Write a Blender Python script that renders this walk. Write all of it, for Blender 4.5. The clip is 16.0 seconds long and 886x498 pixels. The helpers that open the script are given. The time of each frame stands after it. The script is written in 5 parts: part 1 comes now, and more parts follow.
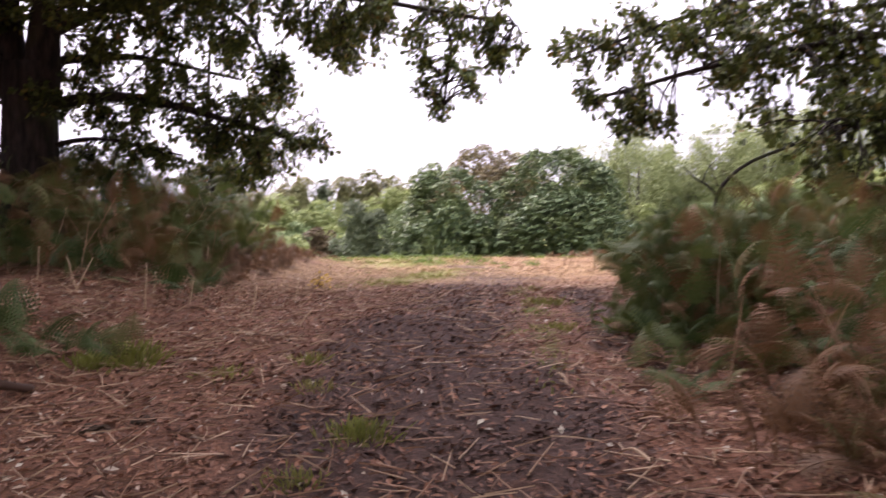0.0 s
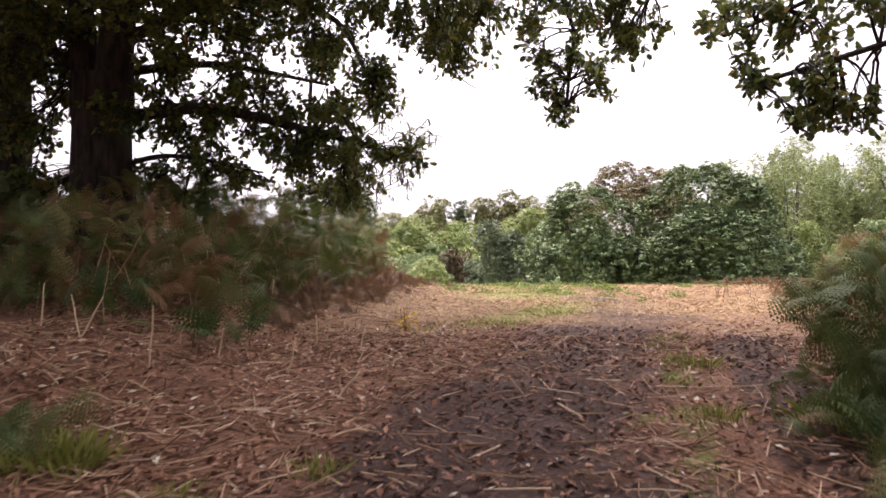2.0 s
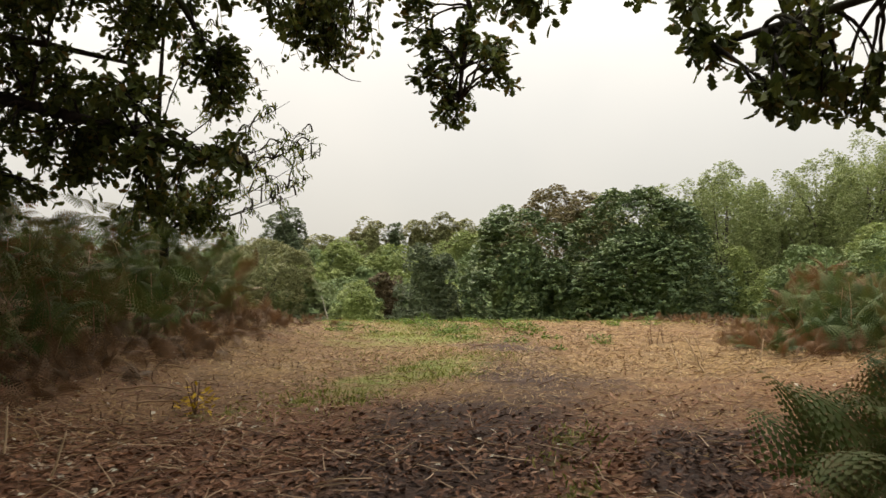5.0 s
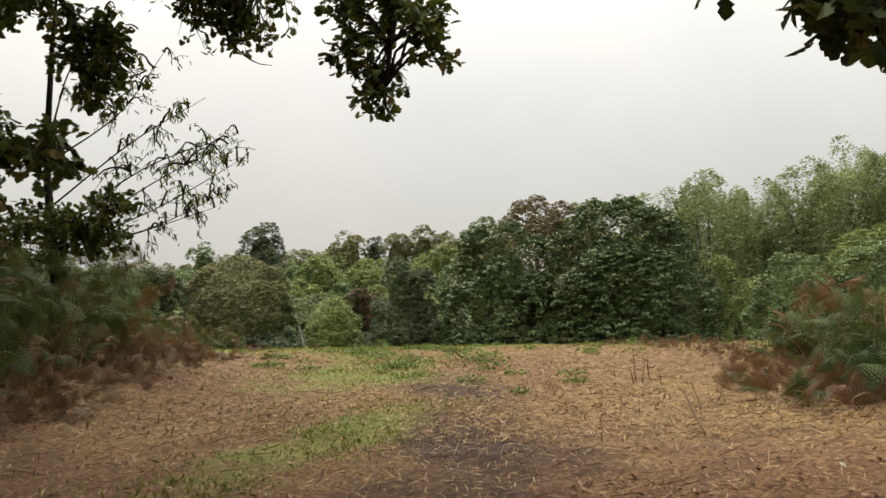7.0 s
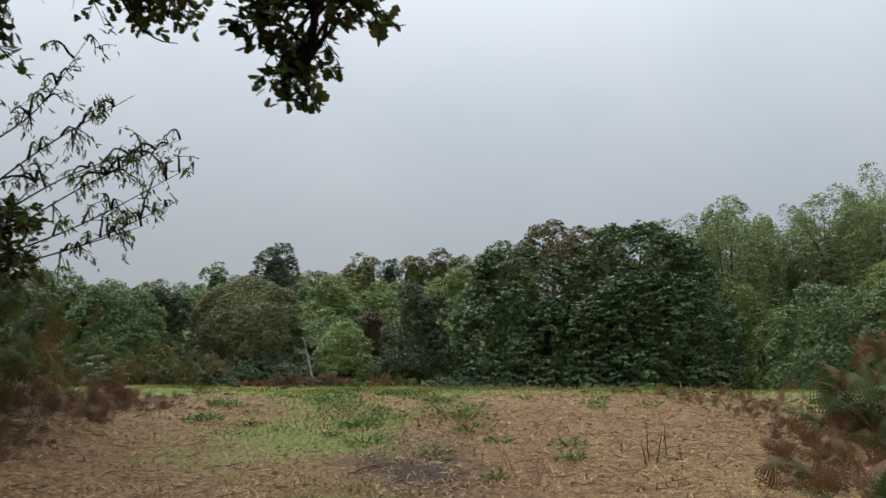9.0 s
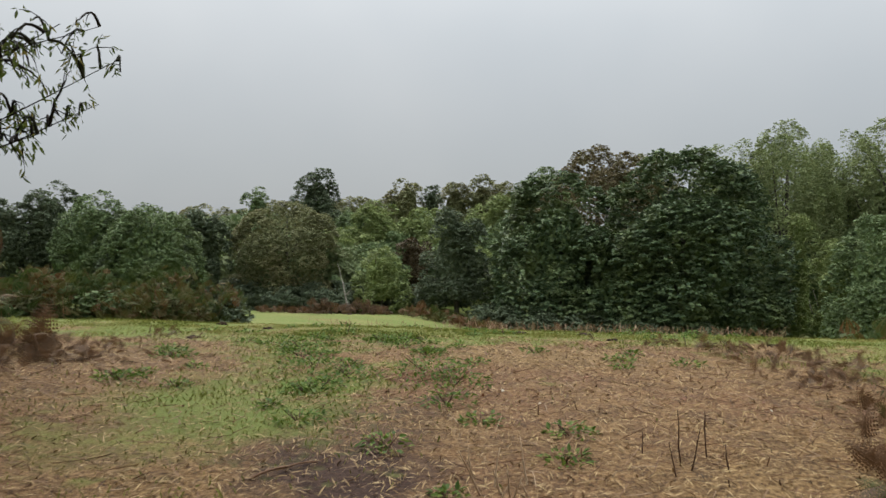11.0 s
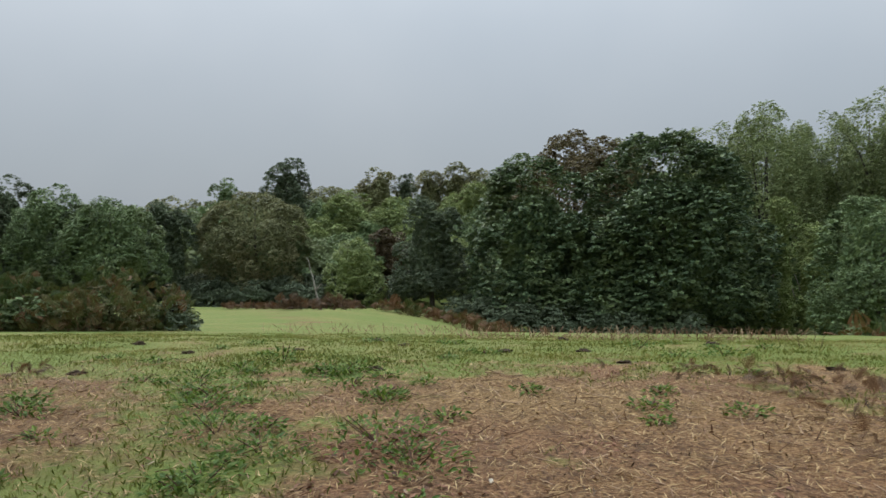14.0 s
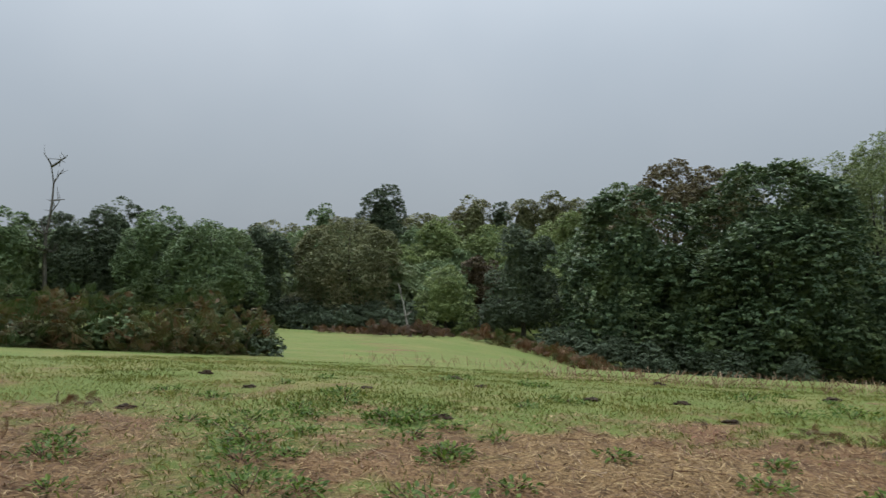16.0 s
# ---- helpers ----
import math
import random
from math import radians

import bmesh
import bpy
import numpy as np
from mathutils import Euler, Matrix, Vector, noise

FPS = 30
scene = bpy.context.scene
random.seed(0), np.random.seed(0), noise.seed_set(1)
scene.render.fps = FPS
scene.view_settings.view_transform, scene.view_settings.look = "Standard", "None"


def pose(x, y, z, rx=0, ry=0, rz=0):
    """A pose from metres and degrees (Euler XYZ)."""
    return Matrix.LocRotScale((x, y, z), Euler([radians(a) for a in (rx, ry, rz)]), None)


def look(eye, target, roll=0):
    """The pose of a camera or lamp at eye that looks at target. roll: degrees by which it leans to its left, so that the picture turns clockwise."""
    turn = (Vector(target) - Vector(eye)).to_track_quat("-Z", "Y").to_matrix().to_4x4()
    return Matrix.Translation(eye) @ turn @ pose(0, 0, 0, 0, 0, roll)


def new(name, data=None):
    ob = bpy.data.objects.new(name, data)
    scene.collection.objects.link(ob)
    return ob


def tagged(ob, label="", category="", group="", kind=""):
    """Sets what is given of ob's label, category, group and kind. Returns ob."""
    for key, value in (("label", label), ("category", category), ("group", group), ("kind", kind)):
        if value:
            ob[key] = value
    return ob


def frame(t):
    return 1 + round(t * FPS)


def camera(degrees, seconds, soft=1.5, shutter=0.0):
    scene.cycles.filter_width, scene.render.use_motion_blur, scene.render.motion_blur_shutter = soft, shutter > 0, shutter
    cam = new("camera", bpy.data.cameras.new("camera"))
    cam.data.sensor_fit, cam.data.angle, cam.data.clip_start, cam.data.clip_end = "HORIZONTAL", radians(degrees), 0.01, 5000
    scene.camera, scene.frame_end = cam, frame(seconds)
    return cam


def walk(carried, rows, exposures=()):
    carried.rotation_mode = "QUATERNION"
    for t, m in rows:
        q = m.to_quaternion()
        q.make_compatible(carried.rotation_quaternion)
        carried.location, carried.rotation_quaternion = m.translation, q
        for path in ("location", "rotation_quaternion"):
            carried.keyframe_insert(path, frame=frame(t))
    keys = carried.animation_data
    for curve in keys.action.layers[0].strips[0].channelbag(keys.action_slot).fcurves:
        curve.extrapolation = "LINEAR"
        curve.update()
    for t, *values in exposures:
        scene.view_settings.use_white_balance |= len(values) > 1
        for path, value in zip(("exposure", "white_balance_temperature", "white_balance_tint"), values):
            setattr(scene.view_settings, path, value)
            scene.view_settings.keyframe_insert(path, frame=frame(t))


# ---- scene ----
cam = camera(58.9, 16.0, shutter=0.4)
PATH = [
    (0, (0.423, 0.396, 1.65), (0.344, 2.394, 1.645), -0.4),
    (0.5, (0.445, 0.984, 1.645), (0.186, 2.966, 1.561), -0.8),
    (1, (0.517, 1.645, 1.723), (0.224, 3.623, 1.725), -1.2),
    (1.5, (0.632, 2.261, 1.744), (0.239, 4.223, 1.741), -1.8),
    (2, (0.637, 2.888, 1.794), (0.206, 4.84, 1.844), -0.4),
    (2.5, (0.735, 3.467, 1.824), (0.368, 5.431, 1.912), -0.5),
    (3, (0.787, 4.003, 1.846), (0.402, 5.966, 1.87), -1.3),
    (3.5, (0.777, 4.607, 1.933), (0.443, 6.577, 2.032), 0.4),
    (4, (0.877, 5.214, 1.974), (0.607, 7.193, 2.085), -1.0),
    (4.2, (0.915, 5.404, 1.995), (0.652, 7.383, 2.106), -1.0),
    (6.3, (1.198, 7.609, 2.15), (0.896, 9.584, 2.247), 1.0),
    (6.5, (1.234, 7.902, 2.182), (0.992, 9.883, 2.313), 0.1),
    (7, (1.308, 8.35, 2.256), (1.077, 10.332, 2.394), -1.3),
    (7.5, (1.364, 8.9, 2.376), (1.167, 10.881, 2.567), -1.2),
    (8, (1.496, 9.466, 2.418), (1.284, 11.444, 2.627), -1.7),
    (8.2, (1.512, 9.645, 2.432), (1.26, 11.618, 2.64), -1.8),
    (10.3, (1.955, 12.369, 2.629), (1.682, 14.345, 2.77), 1.2),
    (10.5, (1.976, 12.566, 2.601), (1.673, 14.54, 2.706), 1.0),
    (11, (1.998, 13.089, 2.652), (1.605, 15.05, 2.663), 0.4),
    (11.5, (1.952, 13.68, 2.71), (1.664, 15.658, 2.771), 1.0),
    (12, (1.933, 14.246, 2.697), (1.778, 16.236, 2.814), 0.5),
    (12.5, (1.844, 14.744, 2.73), (1.589, 16.726, 2.831), -0.1),
    (13, (1.697, 15.233, 2.782), (1.465, 17.216, 2.891), 1.4),
    (13.5, (1.637, 15.592, 2.786), (1.395, 17.576, 2.86), 0.3),
    (14, (1.591, 15.936, 2.818), (1.259, 17.908, 2.8), -0.6),
    (14.5, (1.495, 16.31, 2.829), (1.166, 18.282, 2.789), 0.5),
    (15, (1.463, 16.597, 2.856), (1.157, 18.573, 2.882), 1.2),
    (15.5, (1.546, 16.8, 2.884), (1.097, 18.748, 2.933), 1.0),
    (16, (1.588, 16.948, 2.888), (1.022, 18.865, 2.94), 0.9),
]
walk(cam, [(t, look(eye, target, roll)) for t, eye, target, roll in PATH],
     [(0.0, 2.1, 6800, 38), (2.0, 2.05, 7100, 32), (3.0, 1.72, 7700, 22), (3.6, 1.48, 8300, 17), (4.2, 1.15, 8200, 13),
      (6.5, 1.05, 7800, 12), (7.4, 0.82, 7500, 11), (8.0, 0.65, 6800, 10), (10.5, 0.35, 6300, 10), (11.2, 0.55, 6900, 10),
      (12.0, 0.37, 6250, 9), (13.9, 0.35, 6250, 9), (14.5, 0.66, 7200, 11), (15.2, 0.42, 6600, 10), (16.0, 0.27, 6200, 9)])

# ---- light: a low overcast sky with a faint wide sun ----
SUN_ELEVATION, SUN_TURN = radians(48), radians(-35)


def make_world():
    world = bpy.data.worlds.new("overcast")
    scene.world = world
    world.use_nodes = True
    nt = world.node_tree
    nt.nodes.clear()
    out = nt.nodes.new("ShaderNodeOutputWorld")
    mix = nt.nodes.new("ShaderNodeMixShader")
    clear_bg = nt.nodes.new("ShaderNodeBackground")
    cloud_bg = nt.nodes.new("ShaderNodeBackground")
    sky = nt.nodes.new("ShaderNodeTexSky")
    sky.sky_type = "NISHITA"
    sky.sun_disc = False
    sky.sun_elevation, sky.sun_rotation = SUN_ELEVATION, SUN_TURN
    sky.dust_density, sky.air_density = 4.0, 1.0
    nt.links.new(sky.outputs[0], clear_bg.inputs[0])
    clear_bg.inputs[1].default_value = 0.06
    cloud = nt.nodes.new("ShaderNodeTexNoise")
    cloud.inputs["Scale"].default_value = 1.6
    cloud.inputs["Detail"].default_value = 4
    ramp = nt.nodes.new("ShaderNodeValToRGB")
    ramp.color_ramp.elements[0].position, ramp.color_ramp.elements[0].color = 0.3, (0.66, 0.755, 0.85, 1)
    ramp.color_ramp.elements[1].position, ramp.color_ramp.elements[1].color = 0.72, (0.86, 0.93, 1.0, 1)
    nt.links.new(cloud.outputs[0], ramp.inputs[0])
    nt.links.new(ramp.outputs[0], cloud_bg.inputs[0])
    # an overcast sky is far brighter overhead than at the misty horizon
    split = nt.nodes.new("ShaderNodeSeparateXYZ")
    nt.links.new(nt.nodes.new("ShaderNodeTexCoord").outputs["Generated"], split.inputs[0])
    gain = nt.nodes.new("ShaderNodeMath")
    gain.operation = "MULTIPLY_ADD"
    gain.use_clamp = False
    high = nt.nodes.new("ShaderNodeMath")
    high.operation = "POWER"
    nt.links.new(split.outputs[2], high.inputs[0])
    high.inputs[1].default_value = 1.8
    nt.links.new(high.outputs[0], gain.inputs[0])
    gain.inputs[1].default_value, gain.inputs[2].default_value = 1.8, 0.38
    lift = nt.nodes.new("ShaderNodeMath")
    lift.operation = "MAXIMUM"
    nt.links.new(gain.outputs[0], lift.inputs[0])
    lift.inputs[1].default_value = 0.38
    nt.links.new(lift.outputs[0], cloud_bg.inputs[1])
    mix.inputs[0].default_value = 0.9
    nt.links.new(clear_bg.outputs[0], mix.inputs[1])
    nt.links.new(cloud_bg.outputs[0], mix.inputs[2])
    nt.links.new(mix.outputs[0], out.inputs[0])
    sun = new("sun", bpy.data.lights.new("sun", "SUN"))
    sun.data.energy, sun.data.angle, sun.data.color = 1.5, radians(30), (1.0, 0.97, 0.93)
    d = Vector((math.sin(SUN_TURN) * math.cos(SUN_ELEVATION), math.cos(SUN_TURN) * math.cos(SUN_ELEVATION), math.sin(SUN_ELEVATION)))
    sun.matrix_world = look(d * 50, (0, 0, 0))


make_world()

# ---- materials ----


def node_material(name, roughness=0.8):
    m = bpy.data.materials.new(name)
    m.use_nodes = True
    nt = m.node_tree
    bsdf = nt.nodes["Principled BSDF"]
    bsdf.inputs["Roughness"].default_value = roughness
    bsdf.inputs["Specular IOR Level"].default_value = 0.25
    return m, nt, bsdf


def ramp_node(nt, source, stops):
    r = nt.nodes.new("ShaderNodeValToRGB")
    while len(r.color_ramp.elements) < len(stops):
        r.color_ramp.elements.new(0.5)
    for e, (p, c) in zip(r.color_ramp.elements, stops):
        e.position, e.color = p, (*c, 1)
    nt.links.new(source, r.inputs[0])
    return r.outputs[0]


def noise_node(nt, vector, scale, detail=4, rough=0.55):
    n = nt.nodes.new("ShaderNodeTexNoise")
    n.inputs["Scale"].default_value, n.inputs["Detail"].default_value = scale, detail
    n.inputs["Roughness"].default_value = rough
    if vector is not None:
        nt.links.new(vector, n.inputs["Vector"])
    return n.outputs[0]


def mix_node(nt, fac, a, b, blend="MIX"):
    m = nt.nodes.new("ShaderNodeMix")
    m.data_type, m.blend_type = "RGBA", blend
    for socket, value in ((m.inputs[0], fac), (m.inputs[6], a), (m.inputs[7], b)):
        if isinstance(value, float):
            socket.default_value = value
        elif isinstance(value, tuple):
            socket.default_value = (*value, 1)
        else:
            nt.links.new(value, socket)
    return m.outputs[2]


def object_coords(nt):
    return nt.nodes.new("ShaderNodeTexCoord").outputs["Object"]


def bump_node(nt, bsdf, height, strength, distance=0.02):
    b = nt.nodes.new("ShaderNodeBump")
    b.inputs["Strength"].default_value, b.inputs["Distance"].default_value = strength, distance
    nt.links.new(height, b.inputs["Height"])
    nt.links.new(b.outputs[0], bsdf.inputs["Normal"])


def leaf_material(name, stops, translucency=0.25, roughness=0.6, patch=0.0, patch_color=(0.1, 0.1, 0.03)):
    """Leaf colours spread over the islands of a mesh, with a larger drift through the crown."""
    m, nt, bsdf = node_material(name, roughness)
    rnd = nt.nodes.new("ShaderNodeNewGeometry").outputs["Random Per Island"]
    col = ramp_node(nt, rnd, stops)
    if patch > 0:
        drift = noise_node(nt, object_coords(nt), patch, 3)
        f = ramp_node(nt, drift, [(0.5, (0, 0, 0)), (0.68, (1, 1, 1))])
        col = mix_node(nt, f, col, patch_color)
    nt.links.new(col, bsdf.inputs["Base Color"])
    tr = nt.nodes.new("ShaderNodeBsdfTranslucent")
    nt.links.new(col, tr.inputs[0])
    mx = nt.nodes.new("ShaderNodeMixShader")
    mx.inputs[0].default_value = translucency
    nt.links.new(bsdf.outputs[0], mx.inputs[1])
    nt.links.new(tr.outputs[0], mx.inputs[2])
    nt.links.new(mx.outputs[0], nt.nodes["Material Output"].inputs[0])
    return m


def bark_material(name, dark, light, scale=6.0):
    m, nt, bsdf = node_material(name, 0.9)
    co = object_coords(nt)
    mp = nt.nodes.new("ShaderNodeMapping")
    mp.inputs["Scale"].default_value = (1, 1, 0.22)
    nt.links.new(co, mp.inputs[0])
    n = noise_node(nt, mp.outputs[0], scale * 2, 6, 0.65)
    big = noise_node(nt, co, 1.1, 3)
    col = ramp_node(nt, n, [(0.36, dark), (0.66, light)])
    moss = ramp_node(nt, big, [(0.52, (0, 0, 0)), (0.7, (0.7, 0.7, 0.7))])
    col = mix_node(nt, moss, col, (0.045, 0.055, 0.02))
    nt.links.new(col, bsdf.inputs["Base Color"])
    bump_node(nt, bsdf, n, 0.9, 0.04)
    return m


def toned_material(name, stops, translucency=0.2):
    """Colour by the attribute tone (0 fresh, 1 withered), given plant by plant, with a fine drift."""
    m, nt, bsdf = node_material(name, 0.65)
    at = nt.nodes.new("ShaderNodeAttribute")
    at.attribute_name = "tone"
    rnd = nt.nodes.new("ShaderNodeNewGeometry").outputs["Random Per Island"]
    add = nt.nodes.new("ShaderNodeMath")
    add.operation = "MULTIPLY_ADD"
    nt.links.new(rnd, add.inputs[0])
    add.inputs[1].default_value = 0.12
    nt.links.new(at.outputs["Fac"], add.inputs[2])
    col = ramp_node(nt, add.outputs[0], stops)
    nt.links.new(col, bsdf.inputs["Base Color"])
    tr = nt.nodes.new("ShaderNodeBsdfTranslucent")
    nt.links.new(col, tr.inputs[0])
    mx = nt.nodes.new("ShaderNodeMixShader")
    mx.inputs[0].default_value = translucency
    nt.links.new(bsdf.outputs[0], mx.inputs[1])
    nt.links.new(tr.outputs[0], mx.inputs[2])
    nt.links.new(mx.outputs[0], nt.nodes["Material Output"].inputs[0])
    return m


def ground_material():
    """Turf, bracken litter and trodden soil, shared out by the attribute zone (grass, soil, green)."""
    m, nt, bsdf = node_material("ground", 0.92)
    co = object_coords(nt)
    zone = nt.nodes.new("ShaderNodeAttribute")
    zone.attribute_name = "zone"
    sep = nt.nodes.new("ShaderNodeSeparateColor")
    nt.links.new(zone.outputs["Color"], sep.inputs[0])
    fine = noise_node(nt, co, 28, 6, 0.7)
    mid = noise_node(nt, co, 5, 5, 0.6)
    wide = noise_node(nt, co, 0.35, 3)
    litter = ramp_node(nt, fine, [(0.3, (0.045, 0.021, 0.012)), (0.5, (0.164, 0.071, 0.039)), (0.7, (0.303, 0.156, 0.089))])
    soil = ramp_node(nt, fine, [(0.3, (0.022, 0.012, 0.008)), (0.55, (0.068, 0.035, 0.023)), (0.75, (0.128, 0.070, 0.046))])
    straw_litter = ramp_node(nt, fine, [(0.34, (0.05, 0.027, 0.012)), (0.5, (0.21, 0.122, 0.048)), (0.66, (0.44, 0.29, 0.125))])
    dry = ramp_node(nt, sep.outputs[2], [(0.0, (0, 0, 0)), (1.0, (1, 1, 1))])
    litter = mix_node(nt, dry, litter, straw_litter)
    rot = ramp_node(nt, noise_node(nt, co, 2.3, 6, 0.7), [(0.46, (0, 0, 0)), (0.66, (0.8, 0.8, 0.8))])
    litter = mix_node(nt, rot, litter, mix_node(nt, 0.6, litter, (0.055, 0.032, 0.02)))
    turf = ramp_node(nt, fine, [(0.33, (0.054, 0.071, 0.014)), (0.52, (0.157, 0.186, 0.037)), (0.7, (0.275, 0.272, 0.082))])
    straw = ramp_node(nt, wide, [(0.4, (0, 0, 0)), (0.58, (1, 1, 1))])
    turf = mix_node(nt, straw, turf, mix_node(nt, 0.45, turf, (0.27, 0.2, 0.075)))
    broad = ramp_node(nt, noise_node(nt, co, 0.16, 5, 0.65), [(0.44, (0, 0, 0)), (0.6, (0.8, 0.8, 0.8))])
    turf = mix_node(nt, broad, turf, mix_node(nt, 0.6, turf, (0.1, 0.15, 0.025)))
    tuss = ramp_node(nt, noise_node(nt, co, 1.1, 5, 0.65), [(0.42, (0, 0, 0)), (0.62, (0.75, 0.75, 0.75))])
    turf = mix_node(nt, tuss, turf, mix_node(nt, 0.6, turf, (0.10, 0.165, 0.025)))

    def edge(chan, lo, hi):
        a = nt.nodes.new("ShaderNodeMath")
        a.operation = "MULTIPLY_ADD"
        nt.links.new(mid, a.inputs[0])
        a.inputs[1].default_value = 0.8
        nt.links.new(chan, a.inputs[2])
        return ramp_node(nt, a.outputs[0], [(lo, (0, 0, 0)), (hi, (1, 1, 1))])

    col = mix_node(nt, edge(sep.outputs[1], 0.62, 1.05), litter, soil)
    col = mix_node(nt, edge(sep.outputs[0], 0.62, 1.0), col, turf)
    nt.links.new(col, bsdf.inputs["Base Color"])
    bump_node(nt, bsdf, fine, 0.8, 0.03)
    return m


GROUND = ground_material()
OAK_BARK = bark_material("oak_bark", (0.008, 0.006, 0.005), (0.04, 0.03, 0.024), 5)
STRAW = toned_material("bleached_straw", [(0.0, (0.06, 0.034, 0.014)), (0.5, (0.27, 0.16, 0.062)), (1.0, (0.5, 0.35, 0.165))], 0.0)
GREY_BARK = bark_material("grey_bark", (0.05, 0.045, 0.035), (0.16, 0.14, 0.11), 4)
PALE_WOOD = bark_material("bleached_wood", (0.2, 0.17, 0.14), (0.5, 0.45, 0.38), 9)
OAK_LEAF = leaf_material("oak_leaves", [(0.0, (0.035, 0.05, 0.012)), (0.6, (0.075, 0.1, 0.022)), (0.9, (0.12, 0.14, 0.03)), (1.0, (0.2, 0.13, 0.04))], 0.22)
SAPLING_LEAF = leaf_material("sapling_leaves", [(0.0, (0.052, 0.078, 0.019)), (0.7, (0.130, 0.169, 0.039)), (1.0, (0.286, 0.221, 0.052))], 0.35)
CHESTNUT_LEAF = leaf_material("chestnut_leaves", [(0.0, (0.068, 0.106, 0.052)), (0.6, (0.118, 0.169, 0.078)), (1.0, (0.204, 0.258, 0.113))], 0.15, 0.5, 0.22, (0.181, 0.220, 0.083))
BROWN_LEAF = leaf_material("turning_leaves", [(0.0, (0.139, 0.115, 0.059)), (0.6, (0.222, 0.167, 0.084)), (1.0, (0.206, 0.204, 0.089))], 0.2)
RUST_LEAF = leaf_material("rusty_leaves", [(0.0, (0.060, 0.045, 0.025)), (0.6, (0.129, 0.090, 0.045)), (1.0, (0.169, 0.129, 0.065))], 0.2)
OLIVE_LEAF = leaf_material("olive_leaves", [(0.0, (0.175, 0.187, 0.087)), (0.6, (0.245, 0.253, 0.117)), (1.0, (0.308, 0.287, 0.139))], 0.2, 0.6, 0.15, (0.294, 0.253, 0.124))
# the next four leaf colours are paled and blued, with distance haze put in
DARK_LEAF = leaf_material("dark_leaves", [(0.0, (0.103, 0.130, 0.074)), (0.6, (0.134, 0.170, 0.096)), (1.0, (0.182, 0.211, 0.120))], 0.2)
GREEN_LEAF = leaf_material("mid_green_leaves", [(0.0, (0.126, 0.184, 0.084)), (0.6, (0.185, 0.247, 0.107)), (1.0, (0.252, 0.318, 0.139))], 0.2, 0.6, 0.12, (0.234, 0.262, 0.123))
FEATHER_LEAF = leaf_material("feathery_leaves", [(0.0, (0.193, 0.239, 0.101)), (0.6, (0.283, 0.331, 0.142)), (1.0, (0.373, 0.400, 0.182))], 0.3)
LIGHT_LEAF = leaf_material("light_green_leaves", [(0.0, (0.183, 0.235, 0.080)), (0.6, (0.267, 0.322, 0.117)), (1.0, (0.352, 0.388, 0.147))], 0.25)
BRACKEN = toned_material("bracken", [(0.0, (0.028, 0.056, 0.014)), (0.3, (0.07, 0.098, 0.024)), (0.5, (0.115, 0.095, 0.03)), (0.65, (0.15, 0.075, 0.03)), (0.85, (0.155, 0.085, 0.042)), (1.0, (0.1, 0.064, 0.038))], 0.25)
STEM = toned_material("dry_stems", [(0.0, (0.027, 0.016, 0.011)), (0.4, (0.090, 0.045, 0.024)), (0.75, (0.225, 0.117, 0.063)), (1.0, (0.405, 0.279, 0.171))], 0.0)
LITTER = toned_material("leaf_litter", [(0.0, (0.022, 0.012, 0.009)), (0.35, (0.088, 0.040, 0.023)), (0.65, (0.210, 0.092, 0.049)), (0.9, (0.354, 0.183, 0.105)), (1.0, (0.468, 0.409, 0.309))], 0.0)
GRASS = toned_material("grass", [(0.0, (0.082, 0.107, 0.018)), (0.45, (0.197, 0.217, 0.045)), (0.8, (0.303, 0.295, 0.082)), (1.0, (0.377, 0.312, 0.131))], 0.3)
WEED = leaf_material("broad_weed_leaves", [(0.0, (0.057, 0.111, 0.016)), (0.7, (0.132, 0.204, 0.032)), (1.0, (0.230, 0.289, 0.054))], 0.25)
YELLOW = leaf_material("yellow_leaves", [(0.0, (0.4, 0.25, 0.02)), (1.0, (0.65, 0.42, 0.04))], 0.25)

# ---- geometry helpers ----
RNG = np.random.default_rng(11)


def smooth(a, b, v):
    t = np.clip((np.asarray(v, float) - a) / (b - a), 0, 1)
    return t * t * (3 - 2 * t)


def mesh_of(name, verts, polys, material, tone=None, shade=False):
    """A mesh from an (n, 3) array and groups of equal-sided polygons; tone: one value a vertex."""
    me = bpy.data.meshes.new(name)
    verts = np.asarray(verts, np.float32)
    groups = polys if isinstance(polys, list) else [polys]
    groups = [np.asarray(g, np.int32) for g in groups if len(g)]
    loops = np.concatenate([g.ravel() for g in groups])
    sizes = np.concatenate([np.full(len(g), g.shape[1], np.int32) for g in groups])
    me.vertices.add(len(verts))
    me.vertices.foreach_set("co", verts.ravel())
    me.loops.add(len(loops))
    me.loops.foreach_set("vertex_index", loops)
    me.polygons.add(len(sizes))
    starts = np.concatenate([[0], np.cumsum(sizes)[:-1]]).astype(np.int32)
    me.polygons.foreach_set("loop_start", starts)
    me.polygons.foreach_set("use_smooth", np.full(len(sizes), shade, bool))
    if tone is not None:
        me.attributes.new("tone", "FLOAT", "POINT").data.foreach_set("value", np.asarray(tone, np.float32))
    me.update(calc_edges=True)
    me.materials.append(material)
    return me


def part_of(name, me, parent, label=""):
    ob = new(name, me)
    ob.parent = parent
    if label:
        tagged(ob, label)
    return ob


